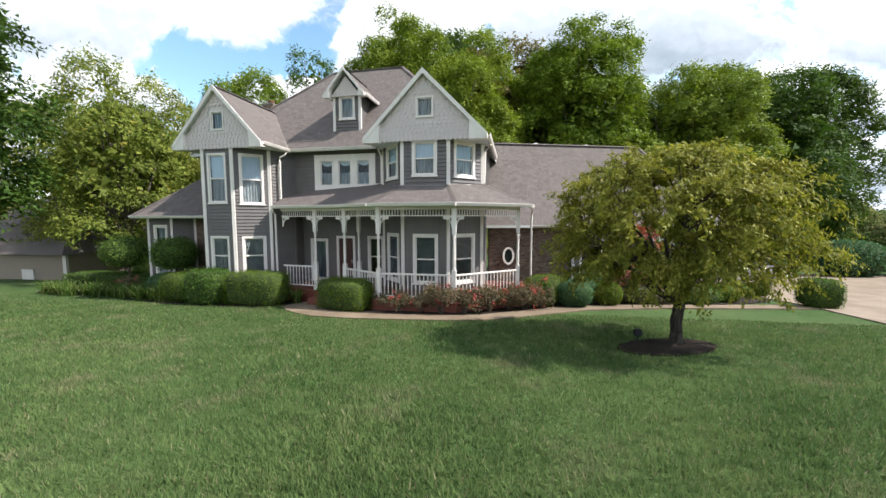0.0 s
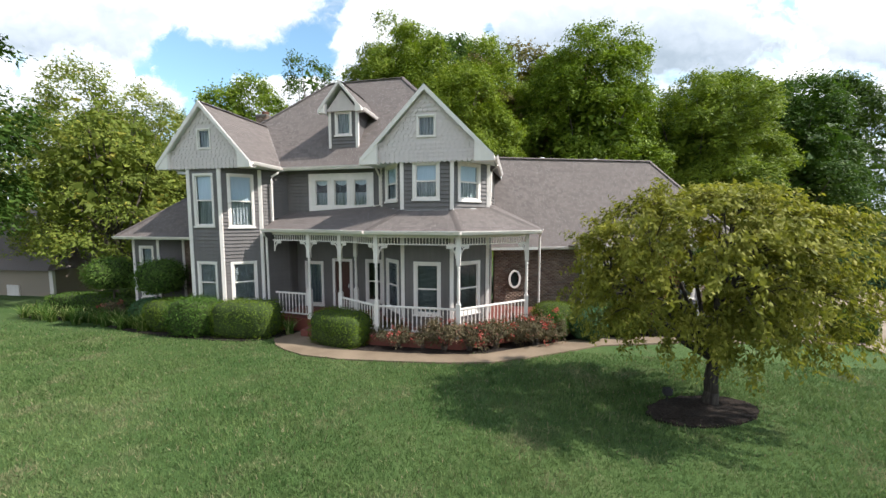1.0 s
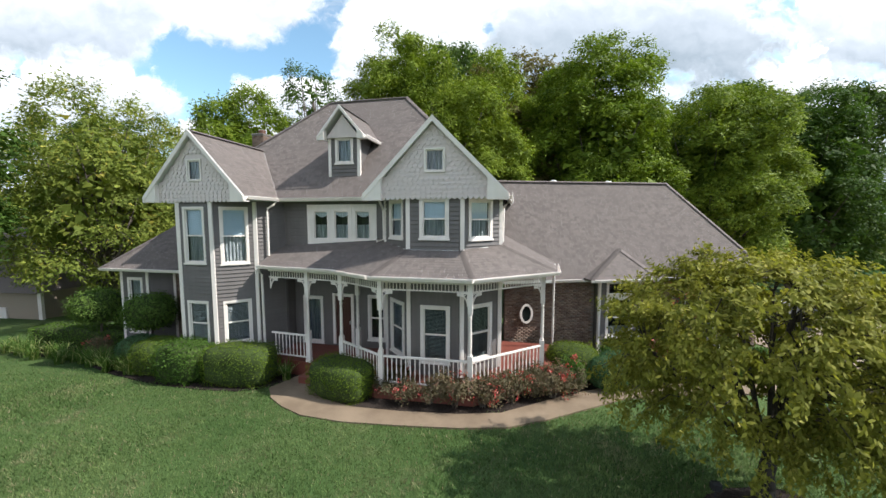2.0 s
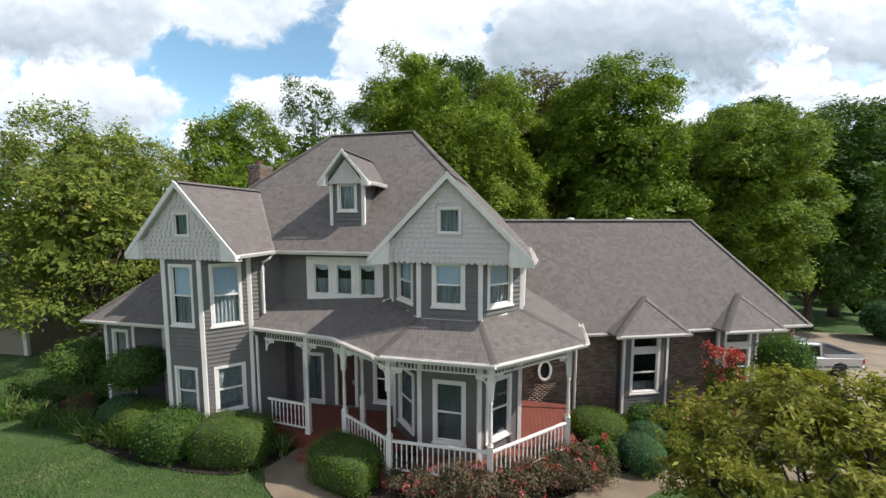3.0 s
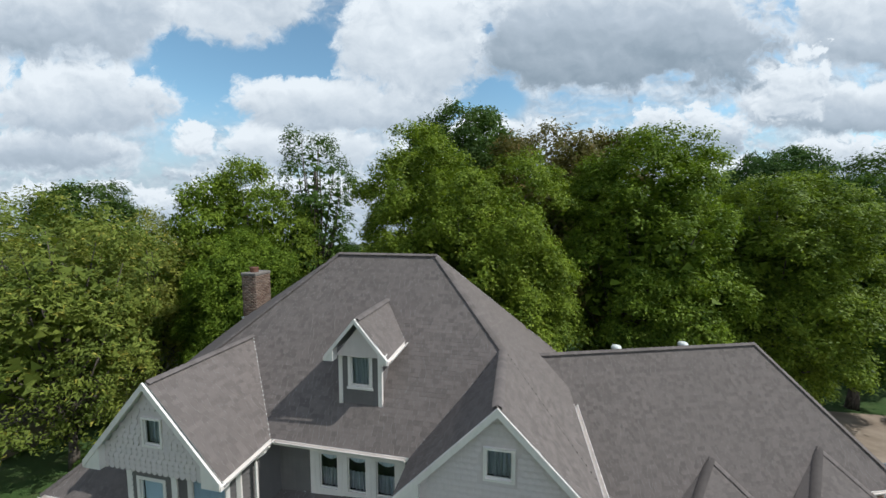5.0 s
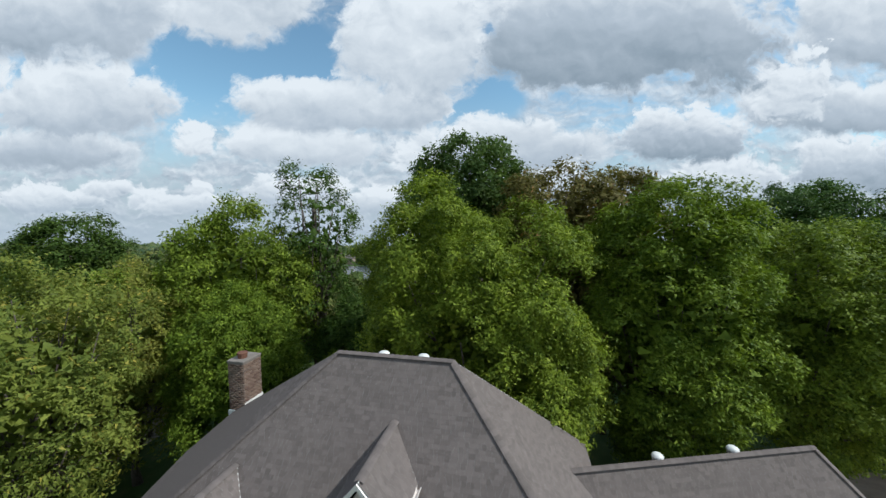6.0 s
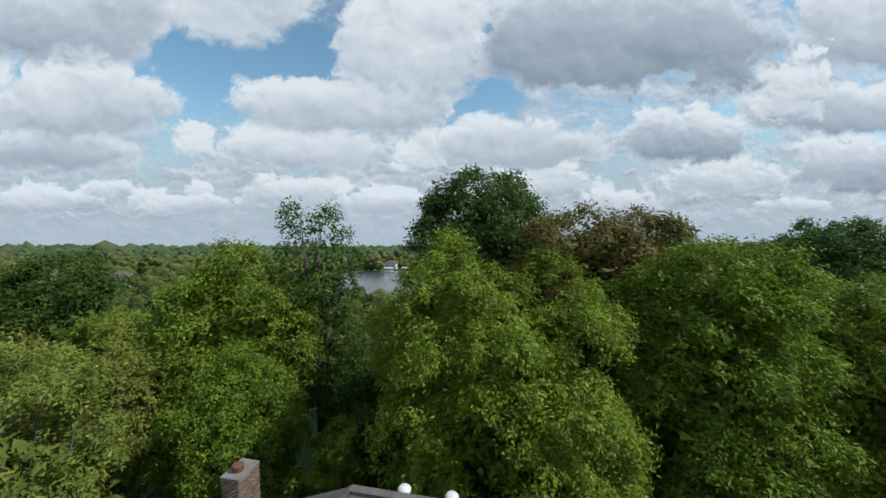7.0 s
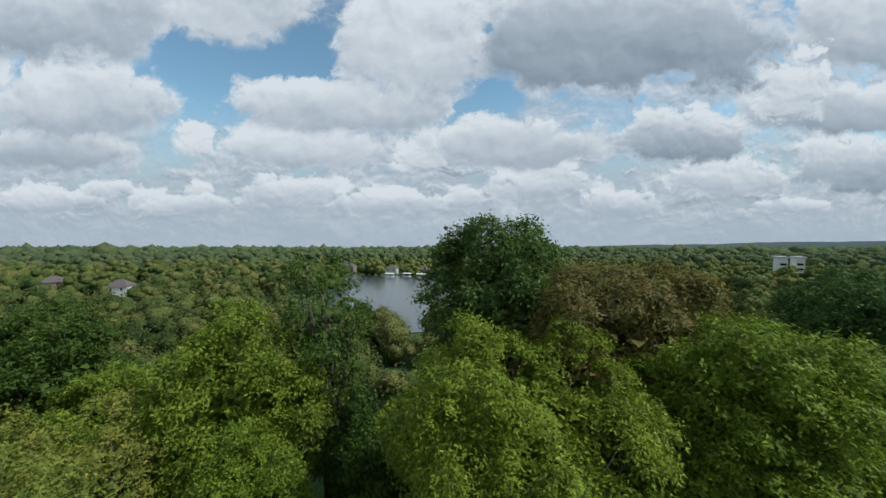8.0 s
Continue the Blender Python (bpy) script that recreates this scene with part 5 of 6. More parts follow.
def tree_kind(label, seed, height, spread, clear, leafmat, barkmat, count, size, lobes=16, droop=0.0, shell=0.8, r=None, slim=0.5, clump=1.0, full=2.6, low=3.0, tall=1.0):
    """A whole tree at the origin: height and spread of the crown, clear stem below it."""
    rz = (height - clear) / 2
    zc = clear + rz
    me, cs = crown_mesh("crown", seed, leafmat, count, size, lobes, (spread / 2, spread / 2, rz), droop, shell, slim, clump, full, low, tall)
    tips = [(x, y, z + zc) for x, y, z in cs[:-1]]
    r = r or height * 0.018
    return dict(label=label, crown=me, zc=zc, trunk=limb_mesh("trunk", seed, height, clear + 0.1 * rz, r, tips, barkmat, spread * 0.12))


def plant(kind, x, y, scale=1.0, turn=0, wide=1.0, label="", group="trees behind the house", name="tree", z=None):
    t = thing(name, label or kind["label"], "tree", Matrix.Translation((x, y, ground_z(x, y) if z is None else z)) @ pose(0, 0, 0, 0, 0, turn) @ Matrix.Diagonal((scale * wide, scale * wide, scale, 1)), group)
    part("trunk", kind["trunk"], None, t)
    c = part("crown", kind["crown"], None, t)
    c.location = (0, 0, kind["zc"])
    return t




def front_tree():
    """The small vase-shaped yard tree: stems fanning from a short trunk, arching twigs that carry drooping leaves."""
    rng = np.random.default_rng(31)
    rn = random.Random(31)
    bm = bmesh.new()
    tube(bm, [(0, 0, -0.35), (0, 0, 0.02), (0.02, 0, 0.3)], 0.18, 0.13, 12)
    tube(bm, [(0.02, 0, 0.25), (0.0, 0.02, 0.55), (0.03, 0, 0.85), (0.05, 0, 1.0)], 0.13, 0.12, 12)
    mid = Vector((-0.22, 0.0, 2.85))
    knots = []
    for i in range(15):
        a = i * 2.39996 + rn.uniform(-0.3, 0.3)
        lean = (0.25, 0.6, 0.95, 0.8, 1.05)[i % 5]
        end = mid + Vector((1.75 * lean * math.cos(a), 1.5 * lean * math.sin(a), (1.3, 1.05, 0.35, 0.7, -0.15)[i % 5] + rn.uniform(-0.15, 0.15)))
        root = Vector((0.03, 0, 0.85 + 0.03 * (i % 5)))
        way = [root, root.lerp(end, 0.3) + Vector((0, 0, -0.12)), root.lerp(end, 0.65) + Vector((rn.uniform(-0.1, 0.1), rn.uniform(-0.1, 0.1), 0.06)), end]
        tube(bm, way, 0.062, 0.016, 7)
        knots += [way[2].lerp(way[1], 0.4), way[2], way[2].lerp(end, 0.5), end]
    pos, hang, out = [], [], []
    n = 330
    for i in range(n):
        a, t = i * 2.39996 + rng.uniform(-0.5, 0.5), -0.80 + 1.78 * (i + rng.random()) / n
        k = max(0.0, 1 - (t ** 2.6 if t > 0 else abs(t) ** 3.2)) ** 0.5
        k *= rng.uniform(0.35, 0.8) if i % 3 == 0 else rng.uniform(0.82, 1.08)
        tip = mid + Vector((2.75 * k * math.cos(a), 2.35 * k * math.sin(a), 1.72 * t * rng.uniform(0.92, 1.1)))
        s = min(knots, key=lambda q: (q - tip).length + 0.9 * max(0.0, q.z - tip.z + 0.1) + 0.35 * (q - mid).length)
        bow = s.lerp(tip, 0.55) + Vector((rn.uniform(-0.12, 0.12), rn.uniform(-0.12, 0.12), 0.10 + 0.12 * (tip - s).length))
        tube(bm, [s, bow, tip], 0.016, 0.004, 4, False)
        for q in range(9):
            f = 0.3 + 0.75 * rng.random()
            base = (s.lerp(bow, 2 * f) if f < 0.5 else bow.lerp(tip, 2 * f - 1))
            go = (tip - s).normalized() * 0.75 + Vector(rng.normal(size=3)) * 0.5
            go.z = go.z * 0.6 - (0.12 if t > -0.2 else 0.5)
            go.normalize()
            length = rng.uniform(0.2, 0.46)
            m = 22
            u = rng.random(m)[:, None]
            g = np.array(go)
            p = np.array(base) + g * u * length + np.array([0, 0, -0.10]) * u * u + rng.normal(size=(m, 3)) * 0.045
            pos.append(p)
            hang.append(np.tile(g * 0.6 + np.array([0, 0, -0.75]), (m, 1)))
            o = np.array(base - mid) / 2.2
            out.append(np.tile(o / max(0.4, np.linalg.norm(o)), (m, 1)))
    v, f = leaves_at(rng, np.concatenate(pos), np.concatenate(hang), np.concatenate(out), 0.10, 0.40, 0.5, False, 0.4)
    return dict(label="small ornamental tree with yellowing olive leaves", crown=soup("crown", v, f, L_CREPE), zc=0.0, trunk=mesh_of("trunk", bm, M_DARKBARK, True))


K_FRONT = front_tree()
K_BIG = tree_kind("tall spreading tree with bright yellow-green foliage", 5, 20, 13.6, 1.0, L_WILLOW, M_BARK, 240000, 0.17, 44, 0.08, 0.7, slim=0.5, clump=0.72, full=8.0, low=2.4, tall=1.15)
K_MID = tree_kind("tall green broadleaf tree with plumed boughs", 9, 20, 9.6, 1.5, L_MAPLE, M_BARK, 115000, 0.20, 40, 0.05, 0.7, slim=0.52, clump=0.70, full=3.5, tall=1.2)
K_ROUND = tree_kind("round green broadleaf tree", 12, 15, 10, 1.0, L_MAPLE, M_BARK, 70000, 0.21, 34, 0.04, 0.7, slim=0.54, clump=0.66)
K_AIRY = tree_kind("thin airy tree with sparse leaves", 17, 21.5, 6.0, 4.0, L_DARK, M_BARK, 10000, 0.22, 26, 0.1, 0.4, clump=0.6)
K_DARK = tree_kind("tall dark green tree", 21, 19, 8.5, 1.2, L_DARK, M_BARK, 46000, 0.26, 34, 0.05, 0.82, slim=0.52, clump=0.95, tall=1.1)
K_OLIVE = tree_kind("tree with yellowing olive foliage", 25, 14.5, 9.5, 1.0, L_OLIVE, M_BARK, 27000, 0.20, 26, 0.08, 0.45, slim=0.48, clump=0.6, tall=1.2)
K_OAK = tree_kind("broad dark oak with open crown", 29, 25, 12.5, 9.0, L_OAK, M_BARK, 56000, 0.29, 34, 0.02, 0.7, slim=0.6, clump=0.9)
K_RUST = tree_kind("tree turning rusty brown", 33, 19, 9, 3.0, L_RUST, M_BARK, 44000, 0.25, 30, 0.05, 0.75, slim=0.5, clump=0.85)

plant(K_FRONT, 3.83, 9.28, 1.0, 0, 1.0, group="front yard tree", z=0.36)
plant(K_BIG, -6.0, 27.6, 0.92, 20, 1.08)
plant(K_ROUND, -15.2, 28.2, 0.56, 120, 0.8)
plant(K_MID, 5.0, 31.0, 0.97, 70, 1.12)
plant(K_MID, 14.2, 33.5, 0.86, 200, 1.2)
plant(K_DARK, 22.0, 37.0, 0.93, 10, 1.1)
plant(K_DARK, 29.0, 44.0, 1.08, 150, 1.1)
plant(K_AIRY, -20.6, 34.5, 1.12, 30)
plant(K_ROUND, -24.6, 31.0, 1.24, 80, 0.85)
plant(K_ROUND, -21.0, 26.3, 0.86, 200, 0.85)
plant(K_OLIVE, -26.5, 19.6, 1.0, 0)
plant(K_OLIVE, -35.5, 22.5, 0.95, 130)
plant(K_OLIVE, -28.0, 25.0, 0.97, 300, 1.0)
plant(K_DARK, -43.0, 32.0, 0.98, 70, 1.1)
plant(K_ROUND, -36.0, 31.0, 0.9, 20)
plant(K_OAK, -7.8, 40.0, 1.0, 50)
plant(K_RUST, 3.2, 38.0, 1.15, 50)
plant(K_RUST, -0.8, 36.0, 1.15, 250, 1.1)
plant(K_OAK, 20.0, 44.5, 0.84, 150)
plant(K_DARK, -15.0, 33.0, 0.66, 110, 1.3)
plant(K_MID, -11.5, 34.0, 0.70, 150, 1.2)
plant(K_DARK, 9.5, 37.0, 0.85, 30, 1.2)
plant(K_DARK, -26.3, 10.4, 0.9, 200, 1.1, "dark green yard tree beside the lawn", "side yard trees")


# ---- lake, far woods and distance ----
LAKE = [(-144, 259), (-108, 272), (-69, 264), (-28, 230), (-9, 147), (-21, 110), (-37, 97), (-47, 97), (-56, 103), (-72, 111), (-82, 105), (-96, 106), (-110, 127), (-99, 136), (-84, 147)]


FAR_HOUSES = ((-188, 141, 11, 8, 4, 20, M_STEEL), (-440, 252, 24, 12, 5, 10, M_STEEL), (-173, 330, 14, 10, 6, 30, M_STEEL), (-150, 300, 10, 8, 5, 0, M_TANBRICK), (-245, 150, 12, 9, 4, 40, M_TANBRICK),
                              (-300, 420, 16, 10, 6, 15, M_STEEL), (-390, 480, 16, 10, 6, 60, M_STEEL), (-80, 290, 12, 8, 4, 12, M_TANBRICK), (-110, 296, 12, 8, 4, 0, M_STEEL), (-520, 420, 18, 12, 6, 0, M_STEEL))


def inside(x, y, poly):
    hit = False
    for (x0, y0), (x1, y1) in zip(poly, poly[1:] + poly[:1]):
        if (y0 > y) != (y1 > y) and x < (x1 - x0) * (y - y0) / (y1 - y0) + x0:
            hit = not hit
    return hit


def make_lake():
    bm = slab([(x, y, ground_z(x, y) + 0.25) for x, y in smooth_loop(LAKE, 5)], 0.2)
    tagged(new("lake", mesh_of("lake", bm, M_WATER)), "grey lake reflecting the clouds", "water", kind="structure")


def lump_base(level):
    bm = bmesh.new()
    bmesh.ops.create_icosphere(bm, subdivisions=level, radius=1)
    v, f = np.array([tuple(p.co) for p in bm.verts]), np.array([[p.index for p in q.verts] for q in bm.faces])
    bm.free()
    return v, f


def far_woods():
    """Thousands of billowing crowns running out to the horizon, as masses of foliage."""
    rng = np.random.default_rng(4)
    plain = lump_base(1)
    shown = [(h[0], h[1], math.hypot(h[0], h[1])) for h in FAR_HOUSES]
    bands = [(50, 95, 7.5, 8, 1150, 0.40, 0.82), (95, 185, 8.0, 7, 330, 0.58, 0.9), (185, 430, 11.5, 6, 60, 1.0, 1.0), (430, 1000, 18.0, 3, 0, 1.6, 1.2), (1000, 2450, 40.0, 1, 0, 1.0, 1.35)]
    for name, label, mat, group in (("far_woods", "dense green woods reaching down to the lake", M_WOODS, bands[:3]), ("distant_woods", "woods reaching to the horizon, haze tinted into their blue-green", M_FARWOODS, bands[3:])):
        vs, fs, n0 = [], [], 0
        for d0, d1, gapm, lumps, leaves, size, grown in group:
            area = math.radians(124) / 2 * (d1 * d1 - d0 * d0)
            k = int(area / (gapm * gapm))
            rad = np.sqrt(rng.uniform(d0 * d0, d1 * d1, k))
            ang = radians(90 + YAW) + rng.uniform(-radians(62), radians(62), k)
            spots = [(r * math.cos(a), r * math.sin(a)) for r, a in zip(rad, ang)]
            if d0 == 50:
                spots += [(-30 + 3.4 * q * math.cos(q * 2.4), 79 + 3.2 * q ** 0.5 * math.sin(q * 2.4)) for q in range(1, 9)]
            for x, y in spots:
                r = math.hypot(x, y)
                if any(0 < (hx - x) * hx / hd + (hy - y) * hy / hd + 8 < 55 and abs((hx - x) * hy / hd - (hy - y) * hx / hd) < 8 for hx, hy, hd in shown):
                    continue
                if inside(x, y, LAKE) or noise.noise((x * 0.006, y * 0.006, 9)) > (0.55 if r > 170 else 0.8):
                    continue
                if r < 75 and -12 < x < 14 and y < 50:
                    continue
                h = rng.uniform(5.5, 13.0) * grown
                w = gapm * rng.uniform(0.7, 1.25)
                z = ground_z(x, y)
                cs, rs = [], []
                for q in range(lumps):
                    b, t = q * 2.4 + rng.uniform(-0.5, 0.5), (q + rng.random()) / lumps
                    e = 0.36 * w * (1 - t * t) ** 0.5 * rng.uniform(0.7, 1.1) if lumps > 2 else 0.2 * w
                    c = w * rng.uniform(0.17, 0.30) if lumps > 2 else w * 0.42
                    cs.append((x + e * math.cos(b), y + e * math.sin(b), z + h * (0.35 + 0.52 * t)))
                    rs.append((c, c, max(c * 0.9, h * 0.16)))
                    v = plain[0] * (1 + rng.normal(size=(len(plain[0]), 1)) * 0.16) * np.array(rs[-1]) * (0.86 if leaves else 1.0) + np.array(cs[-1])
                    vs.append(v)
                    fs.append(plain[1] + n0)
                    n0 += len(v)
                if lumps < 4:
                    continue
                vs.append(plain[0] * np.array([w * 0.36, w * 0.36, h * 0.42]) + np.array([x, y, z + h * 0.42]))
                fs.append(plain[1] + n0)
                n0 += len(plain[0])
                if leaves:
                    v, f = leaf_cloud(rng, cs, np.array(rs) * 1.12, leaves, size, 0.04, 0.78, 0.6, 3, 0.34, None, True, 0.6)
                    vs.append(v)
                    fs.append(f + n0)
                    n0 += len(v)
        me = soup(name, np.concatenate(vs), np.concatenate(fs), mat)
        me.polygons.foreach_set("use_smooth", [True] * len(me.polygons))
        tagged(new(name, me), label, "woods", kind="stuff")


make_lake()
far_woods()

# ---- shrubs and flowers ----
def shrub_leaves(rng, w, d, h, count, size, boxy, mat, slim=0.55, rough=0.06, name="foliage"):
    dr = rng.normal(size=(count, 3))
    dr /= np.linalg.norm(dr, axis=1)[:, None]
    r = (np.abs(dr) ** boxy).sum(1) ** (-1 / boxy)
    bump = np.array([noise.noise(Vector((p[0] * 2.2 + w, p[1] * 2.2, p[2] * 2.2 + h))) for p in dr[::8]])
    bump = np.repeat(bump, 8)[:count] if count % 8 == 0 else np.resize(np.repeat(bump, 8), count)
    r *= 1 + rng.normal(size=count) * rough * 0.6 - np.abs(rng.normal(size=count)) * rough * 0.5
    pos = dr * r[:, None] * np.array([w / 2, d / 2, h / 2])
    nrm = dr / np.array([w, d, h])
    nrm /= np.linalg.norm(nrm, axis=1)[:, None]
    nrm = nrm * 0.9 + rng.normal(size=(count, 3)) * 0.55
    nrm /= np.linalg.norm(nrm, axis=1)[:, None]
    ax = rng.normal(size=(count, 3)) + np.array([0, 0, 0.5])
    ax -= nrm * (ax * nrm).sum(1)[:, None]
    ax /= np.linalg.norm(ax, axis=1)[:, None] + 1e-9
    bi = np.cross(nrm, ax)
    ln = size * rng.uniform(0.6, 1.4, count)[:, None]
    v = np.stack([pos - ax * ln / 2, pos + bi * ln * slim / 2, pos + ax * ln / 2, pos - bi * ln * slim / 2], 1).reshape(-1, 3)
    v[:, 2] = np.maximum(v[:, 2], -h / 2 + 0.01)
    return soup(name, v, np.arange(4 * count).reshape(-1, 4), mat)


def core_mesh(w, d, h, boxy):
    """A solid core for a clipped bush, its inner shade put into the dark colour."""
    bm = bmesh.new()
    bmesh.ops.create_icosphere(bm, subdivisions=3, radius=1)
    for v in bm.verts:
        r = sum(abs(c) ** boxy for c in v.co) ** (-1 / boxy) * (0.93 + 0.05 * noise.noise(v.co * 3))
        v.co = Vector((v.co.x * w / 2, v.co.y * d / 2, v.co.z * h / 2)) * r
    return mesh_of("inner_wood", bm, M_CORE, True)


SEED = [100]


def shrub(x, y, w, d, h, mat, label, boxy=3.0, size=0.046, count=None, turn=0, name="shrub", category="shrub", group="clipped shrubs", lift=0.0, rough=0.06, slim=0.55):
    SEED[0] += 1
    rng = np.random.default_rng(SEED[0])
    t = thing(name, label, category, Matrix.Translation((x, y, ground_z(x, y) + 0.02 + h / 2 + lift)) @ pose(0, 0, 0, 0, 0, turn), group)
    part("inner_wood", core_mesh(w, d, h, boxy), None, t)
    area = 2 * (w * d + w * h + d * h) * 0.8
    part("foliage", shrub_leaves(rng, w, d, h, count or int(min(8000, area * 2600 * (0.04 / size) ** 2)), size, boxy, mat, slim, rough), None, t)
    return t


HED = "rounded clipped green hedge in the mulch bed"
shrub(-10.2, 12.35, 2.35, 1.35, 1.35, L_GOLD, "golden-green rounded clipped hedge", 7.0, turn=6)
shrub(-12.35, 12.15, 1.75, 1.3, 1.4, L_HEDGE, "shaggy dark green clipped hedge", 4.5, 0.075, rough=0.14)
shrub(-14.15, 12.65, 1.5, 1.4, 1.25, L_GOLD, "golden-green rounded clipped hedge", 4.5)
shrub(-6.2, 12.05, 2.1, 1.3, 1.15, L_GOLD, "golden-green rounded hedge before the porch", 6.5, turn=-12)
shrub(-15.9, 13.3, 1.5, 1.4, 1.15, L_BLUE, "round blue-green clipped bush", 2.4)
shrub(-20.9, 14.7, 5.2, 1.3, 1.0, L_HEDGE, "long low green clipped hedge", 8.0, 0.08, turn=4)
shrub(-17.6, 15.0, 1.9, 1.2, 0.9, L_DARK, "dark green low hedge in shade", 3.0, 0.07)
shrub(-22.8, 18.5, 2.6, 2.2, 2.2, L_DARK, "large dark evergreen bush", 2.2, 0.09)
shrub(1.35, 15.6, 1.9, 1.5, 1.15, L_GOLD, "golden mounded clipped bush", 2.6)
shrub(1.15, 14.3, 1.0, 1.0, 0.85, L_HEDGE, "small round green bush", 2.2)
shrub(2.3, 14.35, 1.3, 1.2, 1.05, L_BLUE, "round blue-green clipped bush", 2.3)
shrub(2.75, 15.2, 1.2, 1.1, 1.05, L_BLUE, "round blue-green clipped bush", 2.3)
shrub(3.65, 14.95, 1.05, 1.0, 0.95, L_GOLD, "small golden-green round bush", 2.3)
shrub(3.55, 16.35, 2.1, 1.1, 1.15, L_HEDGE, "loose bright green hedge below the window", 3.0, 0.09, rough=0.14)
shrub(11.55, 16.1, 1.15, 1.1, 1.1, L_HEDGE, "square clipped green hedge beside the drive", 5.0)
shrub(8.7, 16.9, 1.2, 0.9, 0.7, L_GOLD, "low golden green bush", 2.3, 0.07)
for x, y, w in ((9.2, 18.4, 0.8), (10.4, 18.8, 0.75), (11.4, 19.2, 0.7), (11.0, 20.3, 0.75), (12.0, 20.3, 0.7)):
    shrub(x, y, w, w, 0.6, L_HEDGE, "small round green bush beside the drive", 2.2, rough=0.1)
shrub(5.2, 15.75, 2.2, 1.1, 0.75, L_DUSK, "low bronze and olive groundcover", 2.5, 0.07, rough=0.2)
shrub(7.2, 16.2, 2.0, 1.0, 0.7, L_STRAP, "low mound of yellow-green perennial leaves", 2.5, 0.10, rough=0.25, slim=0.3)
shrub(26.0, 34.0, 4.6, 3.8, 2.9, L_BLUE, "large grey-green rounded bush beyond the drive", 2.4, 0.16)
shrub(31.6, 35.2, 4.8, 3.8, 2.5, L_BLUE, "large grey-green rounded bush beyond the drive", 2.4, 0.16)


def topiary(x, y, ball, zc, mat, label, stems=1):
    SEED[0] += 1
    rng = np.random.default_rng(SEED[0])
    rnd_ = random.Random(SEED[0])
    g0 = ground_z(x, y)
    t = thing("topiary", label, "topiary", (x, y, g0), "topiary trees")
    bm = bmesh.new()
    for k in range(stems):
        ox, oy = rnd_.uniform(-0.12, 0.12) * (stems > 1), rnd_.uniform(-0.12, 0.12)
        tube(bm, [(ox, oy, -0.2), (ox * 2.2, oy * 1.5, zc * 0.5), (ox * 3.2, oy * 2, zc)], 0.06, 0.035, 7)
    part("trunk", bm, M_BARK, t)
    for nm, me in (("inner_wood", core_mesh(ball[0], ball[0], ball[1], 2.3)), ("foliage", shrub_leaves(rng, ball[0], ball[0], ball[1], 11000, 0.085, 2.3, mat, 0.5, 0.22))):
        part(nm, me, None, t).location = (0, 0, zc)


topiary(-16.0, 13.9, (1.7, 1.45), 2.05, L_TOPI, "dark green ball-shaped topiary on a slim trunk")
topiary(-19.4, 14.3, (1.8, 1.5), 2.1, L_TOPI, "dark green ball-shaped topiary on a slim trunk")
topiary(7.75, 17.35, (1.42, 1.8), 2.7, L_HEDGE, "large green ball topiary on several trunks", 4)


def strap_plant(x, y, h, n, mat, label, name="daylily"):
    """A clump of arching strap leaves."""
    SEED[0] += 1
    rng = np.random.default_rng(SEED[0])
    verts, faces = [], []
    for i in range(n):
        a = rng.uniform(0, math.tau)
        l, lean, w = h * rng.uniform(0.6, 1.2), rng.uniform(0.25, 0.9), 0.022 * rng.uniform(0.7, 1.4)
        dx, dy = math.cos(a), math.sin(a)
        bx, by = rng.uniform(-0.12, 0.12, 2)
        n0 = len(verts)
        for s in (0, 0.35, 0.7, 1.0):
            r, z = l * lean * s * s, l * (s - 0.42 * lean * s * s)
            ww = w * (1 - 0.85 * s)
            verts += [(bx + dx * r - dy * ww, by + dy * r + dx * ww, z), (bx + dx * r + dy * ww, by + dy * r - dx * ww, z)]
        for k in range(3):
            faces.append((n0 + 2 * k, n0 + 2 * k + 1, n0 + 2 * k + 3, n0 + 2 * k + 2))
    me = soup("leaves", np.array(verts), np.array(faces), mat)
    t = thing(name, label, "plant", (x, y, ground_z(x, y) + 0.02), "border plants")
    part("foliage", me, None, t)
    return t


rs = random.Random(8)
lily = [strap_plant(0, 0, 0.75, 60, L_STRAP, "clump of arching green daylily leaves") for k in range(2)]
spots = []
for k in range(34):
    f = k / 33
    x = -23.5 + 9.3 * f + rs.uniform(-0.3, 0.3)
    spots.append((x, 13.35 - 1.15 * f + rs.uniform(-0.35, 0.4)))
spots += [(-9.0, 13.1), (-8.75, 12.8)]
for k, (x, y) in enumerate(spots):
    m = Matrix.Translation((x, y, ground_z(x, y) + 0.02)) @ pose(0, 0, 0, 0, 0, rs.uniform(0, 360))
    if k < 2:
        lily[k].matrix_world = m
    else:
        copy_thing(lily[k % 2], m)


